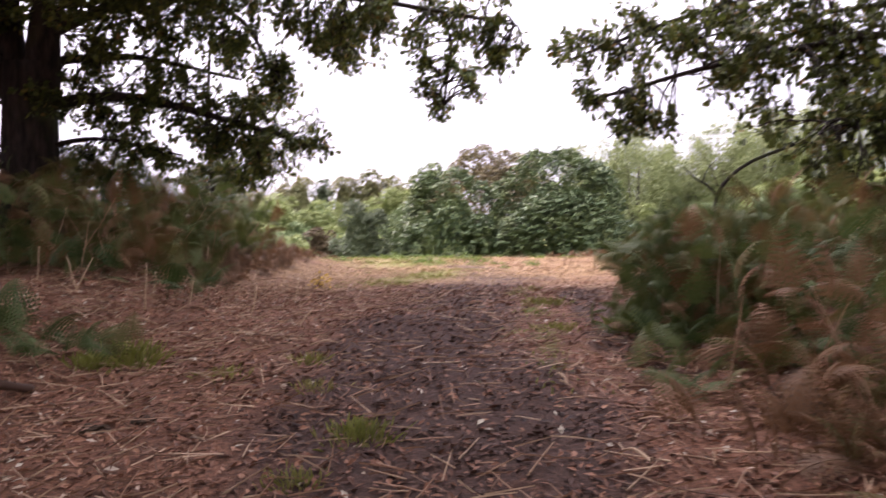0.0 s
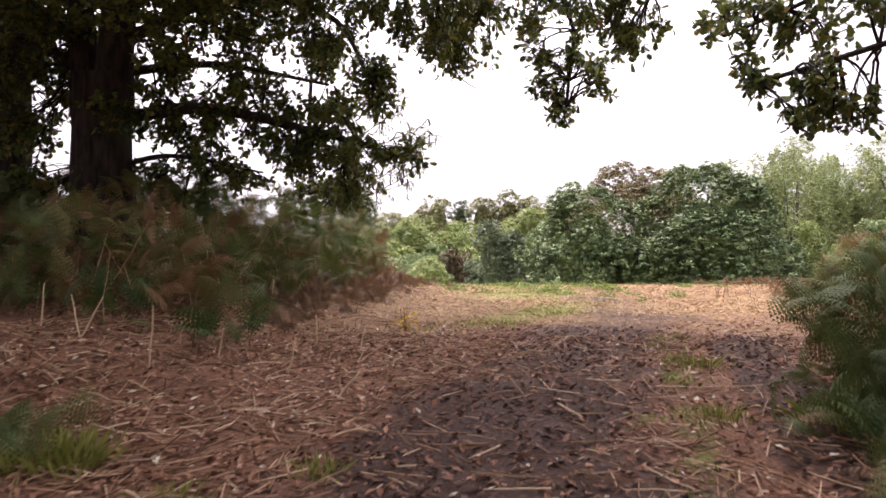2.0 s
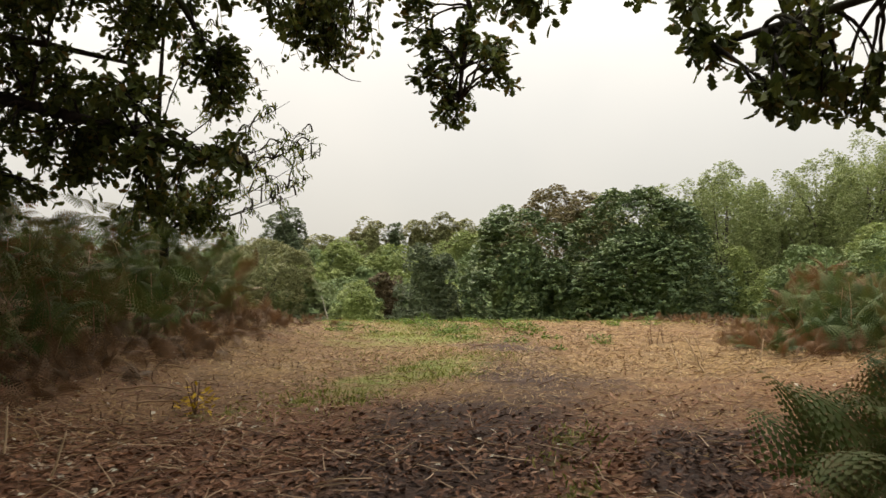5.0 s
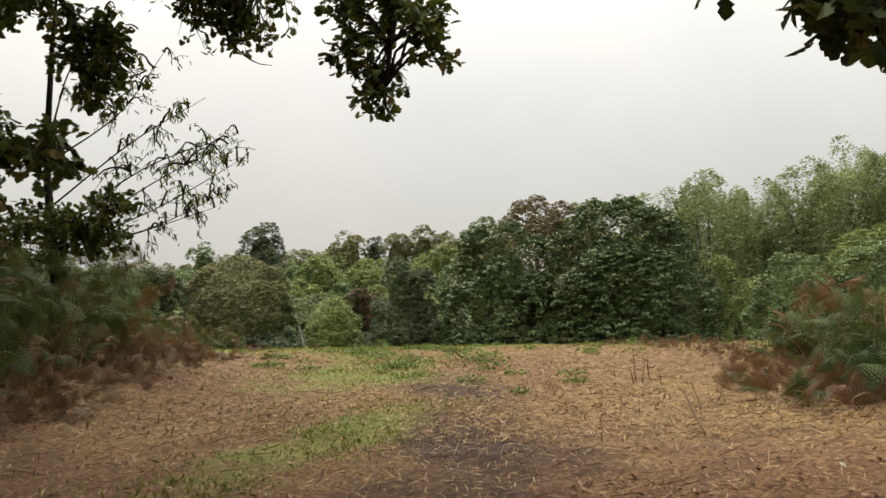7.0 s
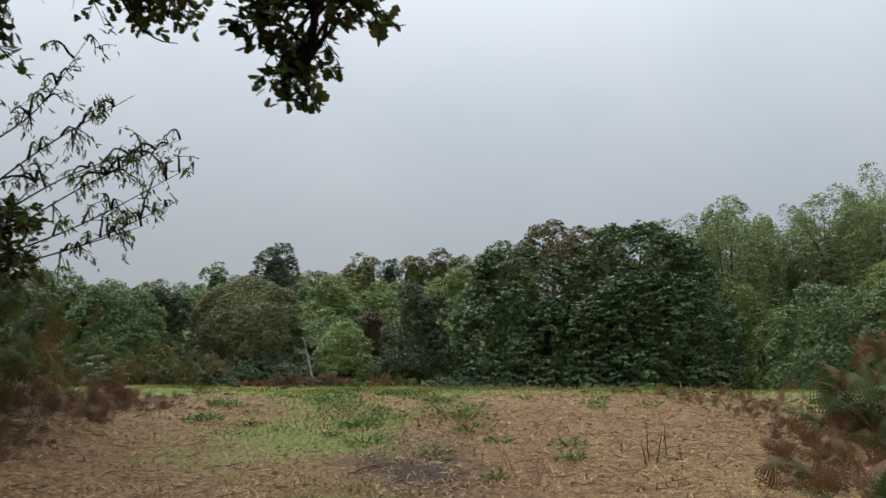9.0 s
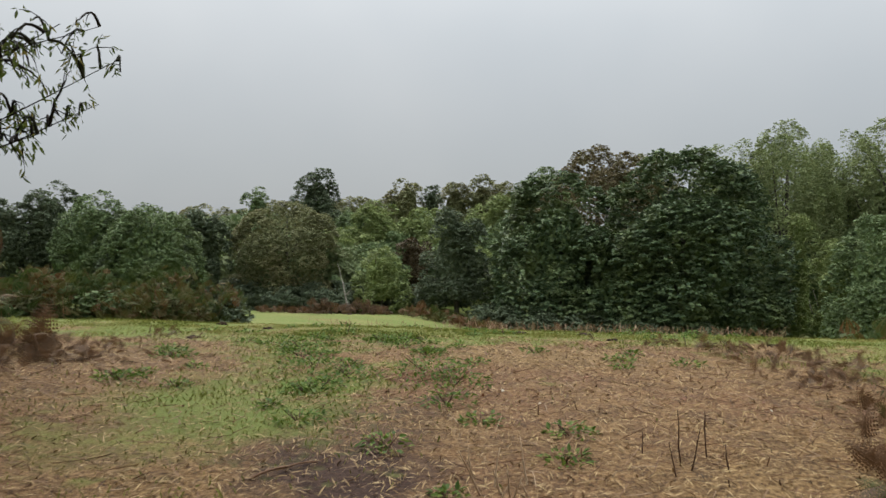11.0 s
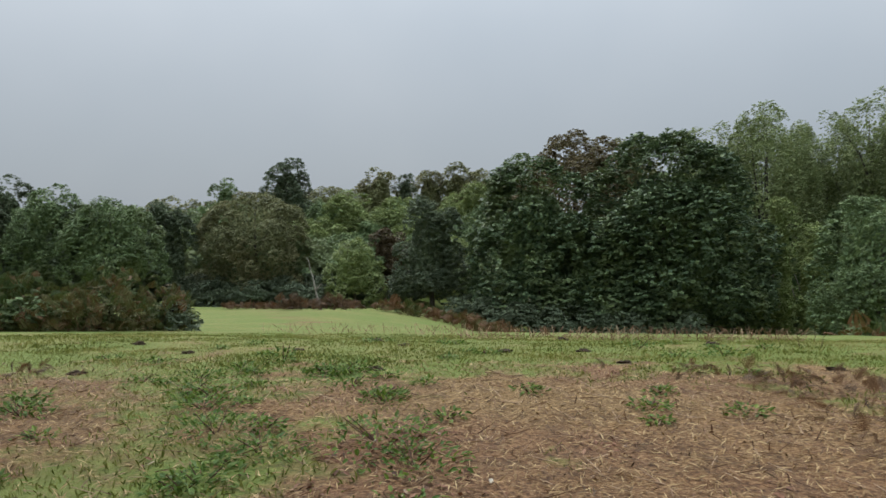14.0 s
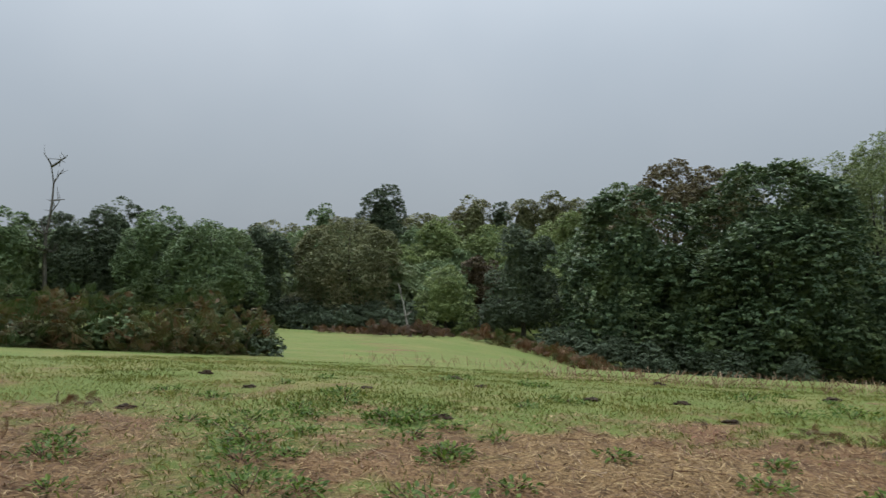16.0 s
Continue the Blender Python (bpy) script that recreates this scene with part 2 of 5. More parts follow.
class Pile:
    """Gathers many small pieces for one mesh."""

    def __init__(self):
        self.v, self.p, self.t, self.n = [], {}, [], 0

    def add(self, verts, polys, tone=0.0):
        verts = np.asarray(verts, float)
        for g in (polys if isinstance(polys, list) else [polys]):
            g = np.asarray(g)
            self.p.setdefault(g.shape[1], []).append(g + self.n)
        self.v.append(verts)
        self.t.append(np.broadcast_to(np.asarray(tone, float), (len(verts),)))
        self.n += len(verts)

    def spread(self, verts, polys, mats, tones):
        """The same piece at many 4 x 4 matrices at once."""
        mats = np.asarray(mats)
        k, m = len(mats), len(verts)
        hom = np.c_[verts, np.ones(m)]
        v = np.einsum("kij,mj->kmi", mats[:, :3, :], hom).reshape(-1, 3)
        off = (np.arange(k) * m)[:, None, None]
        gs = [(np.asarray(g)[None] + off).reshape(-1, np.asarray(g).shape[1]) for g in (polys if isinstance(polys, list) else [polys])]
        self.add(v, gs, np.repeat(np.asarray(tones, float), m))

    def mesh(self, name, material, shade=False):
        return mesh_of(name, np.concatenate(self.v), [np.concatenate(g) for g in self.p.values()], material, np.concatenate(self.t), shade)


def frames_from(pos, zdir, roll, scale):
    """4 x 4 matrices whose z axis is zdir, turned by roll about it."""
    pos, z = np.asarray(pos, float), np.asarray(zdir, float)
    z = z / np.maximum(np.linalg.norm(z, axis=1, keepdims=True), 1e-9)
    ref = np.where(np.abs(z[:, 2:3]) > 0.95, [[1.0, 0, 0]], [[0, 0, 1.0]])
    x = np.cross(ref, z)
    x /= np.linalg.norm(x, axis=1, keepdims=True)
    y = np.cross(z, x)
    c, s = np.cos(roll)[:, None], np.sin(roll)[:, None]
    m = np.zeros((len(pos), 4, 4))
    sc = np.asarray(scale, float).reshape(-1, 1)
    m[:, :3, 0], m[:, :3, 1], m[:, :3, 2] = (x * c + y * s) * sc, (y * c - x * s) * sc, z * sc
    m[:, :3, 3], m[:, 3, 3] = pos, 1
    return m


def frames_along(pos, ydir, up, scale):
    """4 x 4 matrices whose y axis is ydir and whose z axis leans to up."""
    y = ydir / np.linalg.norm(ydir, axis=1, keepdims=True)
    x = np.cross(y, up)
    x /= np.maximum(np.linalg.norm(x, axis=1, keepdims=True), 1e-9)
    z = np.cross(x, y)
    sc = np.asarray(scale, float).reshape(-1, 1)
    m = np.zeros((len(pos), 4, 4))
    m[:, :3, 0], m[:, :3, 1], m[:, :3, 2], m[:, :3, 3], m[:, 3, 3] = x * sc, y * sc, z * sc, pos, 1
    return m


def tube(points, radii, sides=8, rough=0.0):
    """A tapered limb along a line."""
    P = np.asarray(points, float)
    R = np.asarray(radii, float)
    d = np.gradient(P, axis=0)
    d /= np.linalg.norm(d, axis=1, keepdims=True)
    ref = np.array([0.3, 0.2, 1.0]) if abs(d[0, 2]) < 0.8 else np.array([1.0, 0.2, 0])
    x = np.cross(ref, d)
    x /= np.linalg.norm(x, axis=1, keepdims=True)
    y = np.cross(d, x)
    a = np.linspace(0, 2 * math.pi, sides, endpoint=False)
    wob = 1 + rough * RNG.uniform(-1, 1, (len(P), sides))
    ring = P[:, None] + (np.cos(a)[None, :, None] * x[:, None] + np.sin(a)[None, :, None] * y[:, None]) * (R[:, None] * wob)[:, :, None]
    v = ring.reshape(-1, 3)
    i = np.arange(len(P) - 1)[:, None] * sides
    j = np.arange(sides)[None]
    jn = (j + 1) % sides
    q = np.stack([i + j, i + jn, i + sides + jn, i + sides + j], -1).reshape(-1, 4)
    cap = np.arange(sides)[None] + (len(P) - 1) * sides
    return v, [q, cap]


def bend(a, b, n=8, sag=0.0, wander=0.05):
    """A wandering line from a to b."""
    a, b = np.asarray(a, float), np.asarray(b, float)
    t = np.linspace(0, 1, n)[:, None]
    p = a + (b - a) * t
    L = np.linalg.norm(b - a)
    w = RNG.normal(0, wander * L, (n, 3)).cumsum(0) * 0.35
    p += (w - w[-1] * t) * np.sin(math.pi * t) ** 0.5
    p[:, 2] += (np.sin(math.pi * t) * sag)[:, 0]
    return p


def curve_through(pts, n=14):
    """A smooth line through a few points."""
    P = np.asarray(pts, float)
    t = np.linspace(0, len(P) - 1, n)
    m = np.gradient(P, axis=0) if len(P) > 2 else np.repeat(P[1:] - P[:1], 2, 0)
    i = np.clip(t.astype(int), 0, len(P) - 2)
    u = (t - i)[:, None]
    h = (2 * u ** 3 - 3 * u ** 2 + 1, u ** 3 - 2 * u ** 2 + u, -2 * u ** 3 + 3 * u ** 2, u ** 3 - u ** 2)
    return h[0] * P[i] + h[1] * m[i] + h[2] * P[i + 1] + h[3] * m[i + 1]


def fbm(x, y, scale, seed=0.0, octaves=3):
    """Soft value noise in about -1..1, on arrays."""
    x, y = np.asarray(x, float) / scale + seed * 17.3, np.asarray(y, float) / scale + seed * 9.1
    tot = np.zeros(np.broadcast(x, y).shape)
    amp = 1.0
    for o in range(octaves):
        xi, yi = np.floor(x), np.floor(y)
        fx, fy = x - xi, y - yi
        fx, fy = fx * fx * (3 - 2 * fx), fy * fy * (3 - 2 * fy)

        def lattice(i, j):
            s = np.sin(i * 127.1 + j * 311.7 + o * 74.7) * 43758.5453
            return (s - np.floor(s)) * 2 - 1

        tot = tot + amp * ((lattice(xi, yi) * (1 - fx) + lattice(xi + 1, yi) * fx) * (1 - fy) + (lattice(xi, yi + 1) * (1 - fx) + lattice(xi + 1, yi + 1) * fx) * fy)
        x, y, amp = x * 2.1 + 5.2, y * 2.1 + 1.7, amp * 0.5
    return tot / 1.6


# ---- the lie of the land ----
RISE_Y = [-60, -10, 0, 5.8, 8.3, 10.5, 15, 18, 21.7, 25, 27, 30.5, 34.6, 42, 52, 70, 84.5, 100, 135, 180, 260, 400, 1600]
RISE_Z = [-2.5, -0.45, 0.12, 0.55, 0.9, 0.98, 1.08, 1.2, 1.3, 1.34, 1.25, 0.95, 0.48, -0.2, -1.0, -2.2, -3.3, -4.5, -3.5, 1.0, 7.0, 11.0, 19.0]
_fine = np.linspace(-60, 400, 2301)
_z = np.interp(_fine, RISE_Y, RISE_Z)
_k = np.exp(-0.5 * (np.arange(-30, 31) * 0.2 / 1.6) ** 2)
_soft = np.convolve(np.pad(_z, 30, "edge"), _k / _k.sum(), "valid")


def land(x, y, detail=True):
    x, y = np.asarray(x, float), np.asarray(y, float)
    z = np.where(y > 400, np.interp(y, RISE_Y, RISE_Z), np.interp(y, _fine, _soft))
    z = z - smooth(-17, 12, x) * smooth(40, 85, y) * (1 - smooth(120, 200, y)) * 6.0
    z = z + smooth(-2.0, -5.0, x) * smooth(3, 8, y) * (1 - smooth(17, 23, y)) * 0.4 + smooth(-4.3, -5.8, x) * smooth(11, 15, y) * (1 - smooth(20.3, 22.3, y)) * 0.4
    z = z + smooth(2.2, 4.5, x + 0.0 * y) * smooth(0, 5, y) * (1 - smooth(13, 19, y)) * 0.25
    z = z + smooth(-26, -60, x) * smooth(50, 80, y) * 0.6
    if detail:
        near = 1 - smooth(45, 80, y)
        z = z + near * (0.035 * fbm(x, y, 1.3, 1) + 0.018 * fbm(x, y, 0.33, 2)) + (1 - near) * 0.2 * fbm(x, y, 9, 3)
    return z


TRACK_Y = [-8, 0, 5, 8.5, 12, 14, 17, 19, 21]
TRACK_X = [0.35, 0.35, 0.2, -0.02, 0.25, 0.9, 0.6, 0.1, 0.0]


def soil_at(x, y):
    c = np.interp(y, TRACK_Y, TRACK_X)
    half = np.interp(y, [0, 8, 12, 15, 20], [1.6, 1.1, 1.0, 0.95, 0.8])
    x = x + 0.4 * fbm(x, y, 1.2, 31) + 0.16 * fbm(x, y, 0.35, 32)
    a = 1 - smooth(0.2, 1.5, np.abs(x - c) / half)
    b = 1 - smooth(0.2, 0.5, np.abs(x - 1.75 - 0.02 * y))
    b = b * smooth(5, 8, y) * (1 - smooth(11, 14, y))
    a = a * (1 - smooth(18, 23, y)) * (1 - 0.35 * smooth(12, 15, y))
    return np.clip(np.maximum(a, b) * (0.85 + 0.5 * fbm(x, y, 1.1, 5)), 0, 1)


def grass_at(x, y):
    field = smooth(16.5, 25, y + 1.1 * fbm(x, y, 2.2, 7)) * (0.62 + 0.2 * smooth(24, 29, y) + 0.4 * fbm(x, y, 1.3, 8) + 0.55 * fbm(x, y, 0.42, 28))
    brown = np.exp(-(((x - 2.9) / 2.3) ** 2 + ((y - 20.5) / 4.4) ** 2)) + 0.6 * np.exp(-(((x - 0.5) / 2.2) ** 2 + ((y - 23.6) / 1.6) ** 2))
    left = smooth(-1.6, -3.4, x) * (1 - smooth(21, 25, y))
    g = field - (0.95 + 0.35 * fbm(x, y, 0.8, 29)) * brown - 0.8 * left
    patch = np.exp(-(((x + 0.55 - 0.25 * (y - 15)) / 0.6) ** 2 + ((y - 15) / 1.9) ** 2)) * 0.95
    strip = np.exp(-((x - 1.02 - 0.01 * y) / 0.17) ** 2) * smooth(5.5, 7.5, y) * (1 - smooth(11.5, 13, y)) * (0.5 + 0.5 * fbm(x, y, 0.5, 33))
    lawn = np.exp(-(((x + 1.4) / 1.6) ** 2 + ((y - 19.5) / 1.8) ** 2)) * 0.9
    trail = np.exp(-((x + 10 + 0.47 * (y - 50)) / 1.5) ** 2) * smooth(42, 52, y)
    g = g - 0.5 * trail
    bits = smooth(0.55, 0.85, fbm(x, y, 0.55, 11)) * 0.5
    return np.clip(np.maximum(g, 0) + (patch + strip + lawn) * (0.75 + 0.5 * fbm(x, y, 0.5, 9)) + bits * (1 - smooth(1.5, 3, np.abs(x))), 0, 1)


def dry_at(x, y):
    """How far the litter has bleached to straw, out in the open field."""
    return np.clip(smooth(9.5, 17, y + 1.5 * fbm(x, y, 2.0, 41)) * (0.75 + 0.5 * fbm(x, y, 1.4, 42)), 0, 1)


def make_ground():
    def axis(lo, hi, fine_lo, fine_hi, step):
        mid = np.arange(fine_lo, fine_hi, step)
        up = fine_hi + (hi - fine_hi) * np.linspace(0, 1, 110) ** 2.6
        down = fine_lo + (lo - fine_lo) * np.linspace(1, 0, 80)[:-1] ** 2.6
        return np.concatenate([down, mid, up])

    xs = axis(-1500, 1500, -7, 7.5, 0.1)
    ys = axis(-1500, 1500, -3, 36, 0.1)
    X, Y = np.meshgrid(xs, ys)
    Z = land(X, Y)
    v = np.stack([X, Y, Z], -1).reshape(-1, 3)
    nx, ny = len(xs), len(ys)
    i = np.arange(ny - 1)[:, None] * nx + np.arange(nx - 1)[None]
    q = np.stack([i, i + 1, i + nx + 1, i + nx], -1).reshape(-1, 4)
    me = mesh_of("ground", v, q, GROUND, shade=True)
    col = np.zeros((len(v), 4), np.float32)
    col[:, 0], col[:, 1], col[:, 3] = grass_at(X, Y).ravel(), soil_at(X, Y).ravel(), 1
    col[:, 2] = dry_at(X, Y).ravel()
    me.attributes.new("zone", "FLOAT_COLOR", "POINT").data.foreach_set("color", col.ravel())
    tagged(new("ground", me), "heathland ground of brown bracken litter, trodden soil and green turf", "ground", kind="structure")


make_ground()

# ---- trees ----
FAR_LEAF = np.array([(0, -0.5, 0), (0.36, 0, 0.08), (0, 0.5, -0.05), (-0.36, 0, 0.08)])
FAR_POLY = np.array([[0, 1, 2, 3]])
# one oak leaf with rounded lobes, folded along its rib
OAK_HALF = [(0.07, 0.1), (0.23, 0.26), (0.15, 0.36), (0.34, 0.52), (0.22, 0.62), (0.33, 0.78), (0.16, 0.92)]
OAK_SHAPE = np.array([(0, 0, 0)] + [(x, y, x * 0.2 - 0.2 * y * y) for x, y in OAK_HALF] + [(0, 1, -0.21)] + [(-x, y, x * 0.2 - 0.2 * y * y) for x, y in reversed(OAK_HALF)])
OAK_POLYS = [np.array([[0, 1, 2, 3, 4, 5, 6, 7, 8]]), np.array([[0, 8, 9, 10, 11, 12, 13, 14, 15]])]
LONG_SHAPE = np.array([(0, 0, 0), (0.13, 0.3, 0.03), (0.11, 0.65, -0.06), (0, 1, -0.25), (-0.11, 0.65, -0.06), (-0.13, 0.3, 0.03)])
LONG_POLYS = [np.array([[0, 1, 2, 3], [0, 3, 4, 5]])]


def unit_dirs(n):
    d = RNG.normal(size=(n, 3))
    return d / np.linalg.norm(d, axis=1, keepdims=True)


def crown_point(n, low):
    """Heights and directions over a dome: widest a quarter of the way up, nearly as wide at its foot, with the top always filled."""
    h, a = RNG.uniform(0, 1, n * 4), RNG.uniform(0, 2 * math.pi, n * 4)
    h[:4] = 0.97, 0.9, 0.84, 0.78
    wide = np.where(h > 0.26, np.sqrt(np.maximum(1 - ((h - 0.26) / 0.74) ** 2.6, 0.0)), 1 - low * ((0.26 - h) / 0.26) ** 2)
    ok = RNG.uniform(0, 1, n * 4) < wide * 0.8 + 0.2
    ok[:4] = True
    h, a, wide = h[ok][:n], a[ok][:n], wide[ok][:n]
    p = np.stack([wide * np.cos(a), wide * np.sin(a), h * 2 - 1], -1)
    nrm = np.stack([np.cos(a) * 0.9, np.sin(a) * 0.9, np.clip((h - 0.3) * 2.2, -0.3, 2)], -1)
    return p, nrm / np.linalg.norm(nrm, axis=1, keepdims=True)


def puff_crown(pile, centre, radii, puffs, leaves, leaf, low=0.2, ragged=0.07, puff_size=0.24, core=True, depth=1.0):
    """Leaves in loose clumps over the outside of an uneven crown, with more leaves deep inside it."""
    centre, radii = np.asarray(centre, float), np.asarray(radii, float)
    p, nrm = crown_point(puffs, low)
    mean = (radii[0] * radii[1] * radii[2]) ** (1 / 3)
    r = puff_size * mean * RNG.uniform(0.6, 1.3, len(p))
    c = centre + p * (radii - 0.7 * r[:, None]) * (1 + ragged * RNG.uniform(-1, 0.6, (len(p), 1)))
    k = RNG.integers(0, len(p), puffs * leaves)
    o = unit_dirs(len(k)) + nrm[k] * 0.65 + np.array([0, 0, 0.12])
    o /= np.linalg.norm(o, axis=1, keepdims=True)
    spread = RNG.uniform(0.05, 1.05, (len(k), 1)) ** 0.45
    pos = c[k] + o * spread * r[k][:, None] * np.array([1.1, 1.1, 0.8])
    face = o * 0.9 + np.array([0, 0, 0.35]) + RNG.normal(0, 0.4, (len(k), 3))
    pile.spread(FAR_LEAF, FAR_POLY, frames_from(pos, face, RNG.uniform(0, 6.28, len(k)), leaf * RNG.uniform(0.6, 1.3, len(k))), np.zeros(len(k)))
    if core:
        crown_heart(pile, centre, radii, leaf * 2.6, low, puff_size * mean * depth)
    return c


def crown_heart(pile, centre, radii, big, low, inset):
    """Leaves deep in the crown, turned every way."""
    area = 4 * math.pi * (radii[0] * radii[2] + radii[1] * radii[2] + radii[0] * radii[1]) / 3
    n = int(min(3.0 * area / (0.36 * big * big), 7000))
    q, qn = crown_point(n, low)
    at = centre + q * np.maximum(radii - inset, radii * 0.3) * RNG.uniform(0.75, 1.0, (len(q), 1))
    pile.spread(FAR_LEAF, FAR_POLY, frames_from(at, qn * 0.4 + unit_dirs(len(q)), RNG.uniform(0, 6.28, len(q)), big * RNG.uniform(0.7, 1.2, len(q))), np.zeros(len(q)))


def tuft_crown(pile, centre, radii, lobes, lobe_size, tuft, per, low=0.2, ragged=0.1, upright=1.0):
    """A crown of rounded lobes, each covered with small umbrella-like tufts of drooping leaves, dark gaps between."""
    centre, radii = np.asarray(centre, float), np.asarray(radii, float)
    mean = (radii[0] * radii[1] * radii[2]) ** (1 / 3)
    p, nrm = crown_point(lobes, low)
    r = lobe_size * mean * RNG.uniform(0.7, 1.3, len(p))
    c = centre + p * np.maximum(radii - 0.8 * r[:, None], 0.2 * radii) * (1 + ragged * RNG.uniform(-1, 0.5, (len(p), 1)))
    count = np.maximum((2.6 * r * r / (tuft * tuft)).astype(int), 5)
    k = np.repeat(np.arange(len(p)), count)
    o = unit_dirs(len(k)) + nrm[k] * 0.75 + np.array([0, 0, 0.15])
    o /= np.linalg.norm(o, axis=1, keepdims=True)
    heart = c[k] + o * r[k][:, None] * np.array([1.0, 1.0, 0.9 * upright]) * RNG.uniform(0.8, 1.06, (len(k), 1))
    # the leaves of a tuft ring its tip and hang outwards from it
    t = np.repeat(np.arange(len(k)), per)
    size = tuft * RNG.uniform(0.7, 1.3, len(k))[t]
    a = RNG.uniform(0, 2 * math.pi, len(t))
    way = np.stack([np.cos(a), np.sin(a), RNG.uniform(-0.75, 0.25, len(t))], -1) + o[t] * 0.45
    way /= np.linalg.norm(way, axis=1, keepdims=True)
    up = np.array([0, 0, 1.0]) + o[t] * 0.5 + RNG.normal(0, 0.25, (len(t), 3))
    pos = heart[t] + way * size[:, None] * 0.55
    pile.spread(FAR_LEAF, FAR_POLY, frames_along(pos, way, up, size * RNG.uniform(0.75, 1.1, len(t))), np.zeros(len(t)))
    crown_heart(pile, centre, radii, max(tuft * 1.5, 0.1), low, lobe_size * mean * 1.25 + tuft)
    return c


def far_tree(name, label, x, y, top, width, leaf_mat, puffs=42, leaves=120, leaf=0.3, low=0.2, stem=0.03, bark=GREY_BARK, depth=1.0, lean=0.0, group="", category="tree", puff_size=0.24, limbs=5, lobe=0.0, tuft=0.0, upright=1.0):
    base = float(land(x, y, False))
    height = (top - base) * 1.03
    root = tagged(new(name), label, category, group)
    root.location = (x, y, base - 0.1)
    rz = height * (1 - stem) / 2
    pile = Pile()
    shape = (lean, 0, height - rz), (width / 2, width / 2 * depth, rz)
    if tuft:
        c = tuft_crown(pile, *shape, int(puffs * 1.4), lobe, tuft, leaves, low, upright=upright)
    else:
        c = puff_crown(pile, *shape, puffs, leaves, leaf, low, puff_size=puff_size)
    part_of("crown", pile.mesh("crown", leaf_mat), root)
    r0 = 0.02 * height + 0.05
    line = bend((0, 0, -0.3), (lean * 0.7, 0, height * 0.82), 9, 0, 0.02)
    v, p = tube(line, np.linspace(r0, r0 * 0.25, 9), 7, 0.08)
    part_of("trunk", mesh_of("trunk", v, p, bark, shade=True), root)
    for k in RNG.choice(len(c), limbs, False):
        s = line[RNG.integers(2, 7)]
        v, p = tube(bend(s, c[k], 6, 0.3, 0.05), np.linspace(r0 * 0.4, 0.03, 6), 5)
        part_of("limb", mesh_of("limb", v, p, bark, shade=True), root)
    return root


CHEST = "broad dark green chestnut tree with clumped leaves at the field edge"
far_tree("chestnut_tree", CHEST, -2.3, 97.5, 11.2, 13.6, CHESTNUT_LEAF, 34, 9, low=0.12, lobe=0.3, tuft=0.43)
far_tree("chestnut_tree", "very broad dark green chestnut tree, yellowing at its top", 10.7, 99.5, 13.6, 20.5, CHESTNUT_LEAF, 52, 9, low=0.08, lobe=0.27, tuft=0.45)
far_tree("chestnut_tree", CHEST, 3.6, 95.0, 5.0, 11, CHESTNUT_LEAF, 26, 9, low=0.1, lobe=0.32, tuft=0.43)
far_tree("turning_tree", "tree with a rounded crown turned russet brown behind the chestnuts", 1.6, 118.8, 16.6, 17, BROWN_LEAF, 70, 8, lobe=0.19, tuft=0.34)
far_tree("turning_tree", "tree with a brownish olive crown behind the chestnuts", 8.7, 122, 16.8, 10, OLIVE_LEAF, 36, 8, lobe=0.24, tuft=0.43)
far_tree("round_tree", "dense dark green rounded tree at the wood edge", -13.9, 100, 7.8, 8.2, DARK_LEAF, 36, 9, lobe=0.26, tuft=0.29)
far_tree("rusty_bush", "thin rust-brown shrub among green trees", -21.8, 113, 5.0, 6.4, RUST_LEAF, 26, 7, lobe=0.26, tuft=0.28, category="bush")
far_tree("light_bush", "light green bushy tree at the field edge", -22.9, 101.5, 3.4, 7.0, LIGHT_LEAF, 30, 7, lobe=0.26, tuft=0.28, category="bush")
far_tree("light_tree", "light yellow-green tree in the middle of the wood", -33.3, 137, 11.2, 12, LIGHT_LEAF, 36, 8, lobe=0.26, tuft=0.42)
far_tree("olive_tree", "wide dome-shaped tree, olive green turning brown", -36.1, 104.7, 9.0, 14, OLIVE_LEAF, 70, 8, low=0.15, lobe=0.19, tuft=0.25)
far_tree("dark_tree", "tall dark tree standing above the wood", -51.7, 157, 18.4, 11.5, DARK_LEAF, 34, 8, lobe=0.26, tuft=0.42)
far_tree("tall_tree", "tall ragged green tree above the wood", -60.5, 149.5, 14.9, 8.5, GREEN_LEAF, 20, 8, lobe=0.28, tuft=0.42)
far_tree("dark_tree", "narrow dark green tree at the wood edge", -43.7, 97.3, 7.7, 7.4, DARK_LEAF, 36, 9, lobe=0.24, tuft=0.29)
WOOD = "mid green broadleaf tree in the wood edge"
for x, y, top, w in [(-43.1, 86.5, 7.3, 10), (-52.4, 90.5, 8.9, 9.5), (-59.9, 92.5, 10.4, 8), (-63.1, 89, 8.8, 8), (-66.4, 84, 8.4, 9.5), (-73, 84, 8.9, 9.5), (-48, 90, 6.8, 8), (-82, 82, 9.5, 11)]:
    far_tree("wood_tree", WOOD, x, y, top, w, GREEN_LEAF if w > 9 else DARK_LEAF, 40, 8, group="wood edge trees", lobe=0.25, tuft=0.28)
FAR = "distant tree on the skyline of the wood"
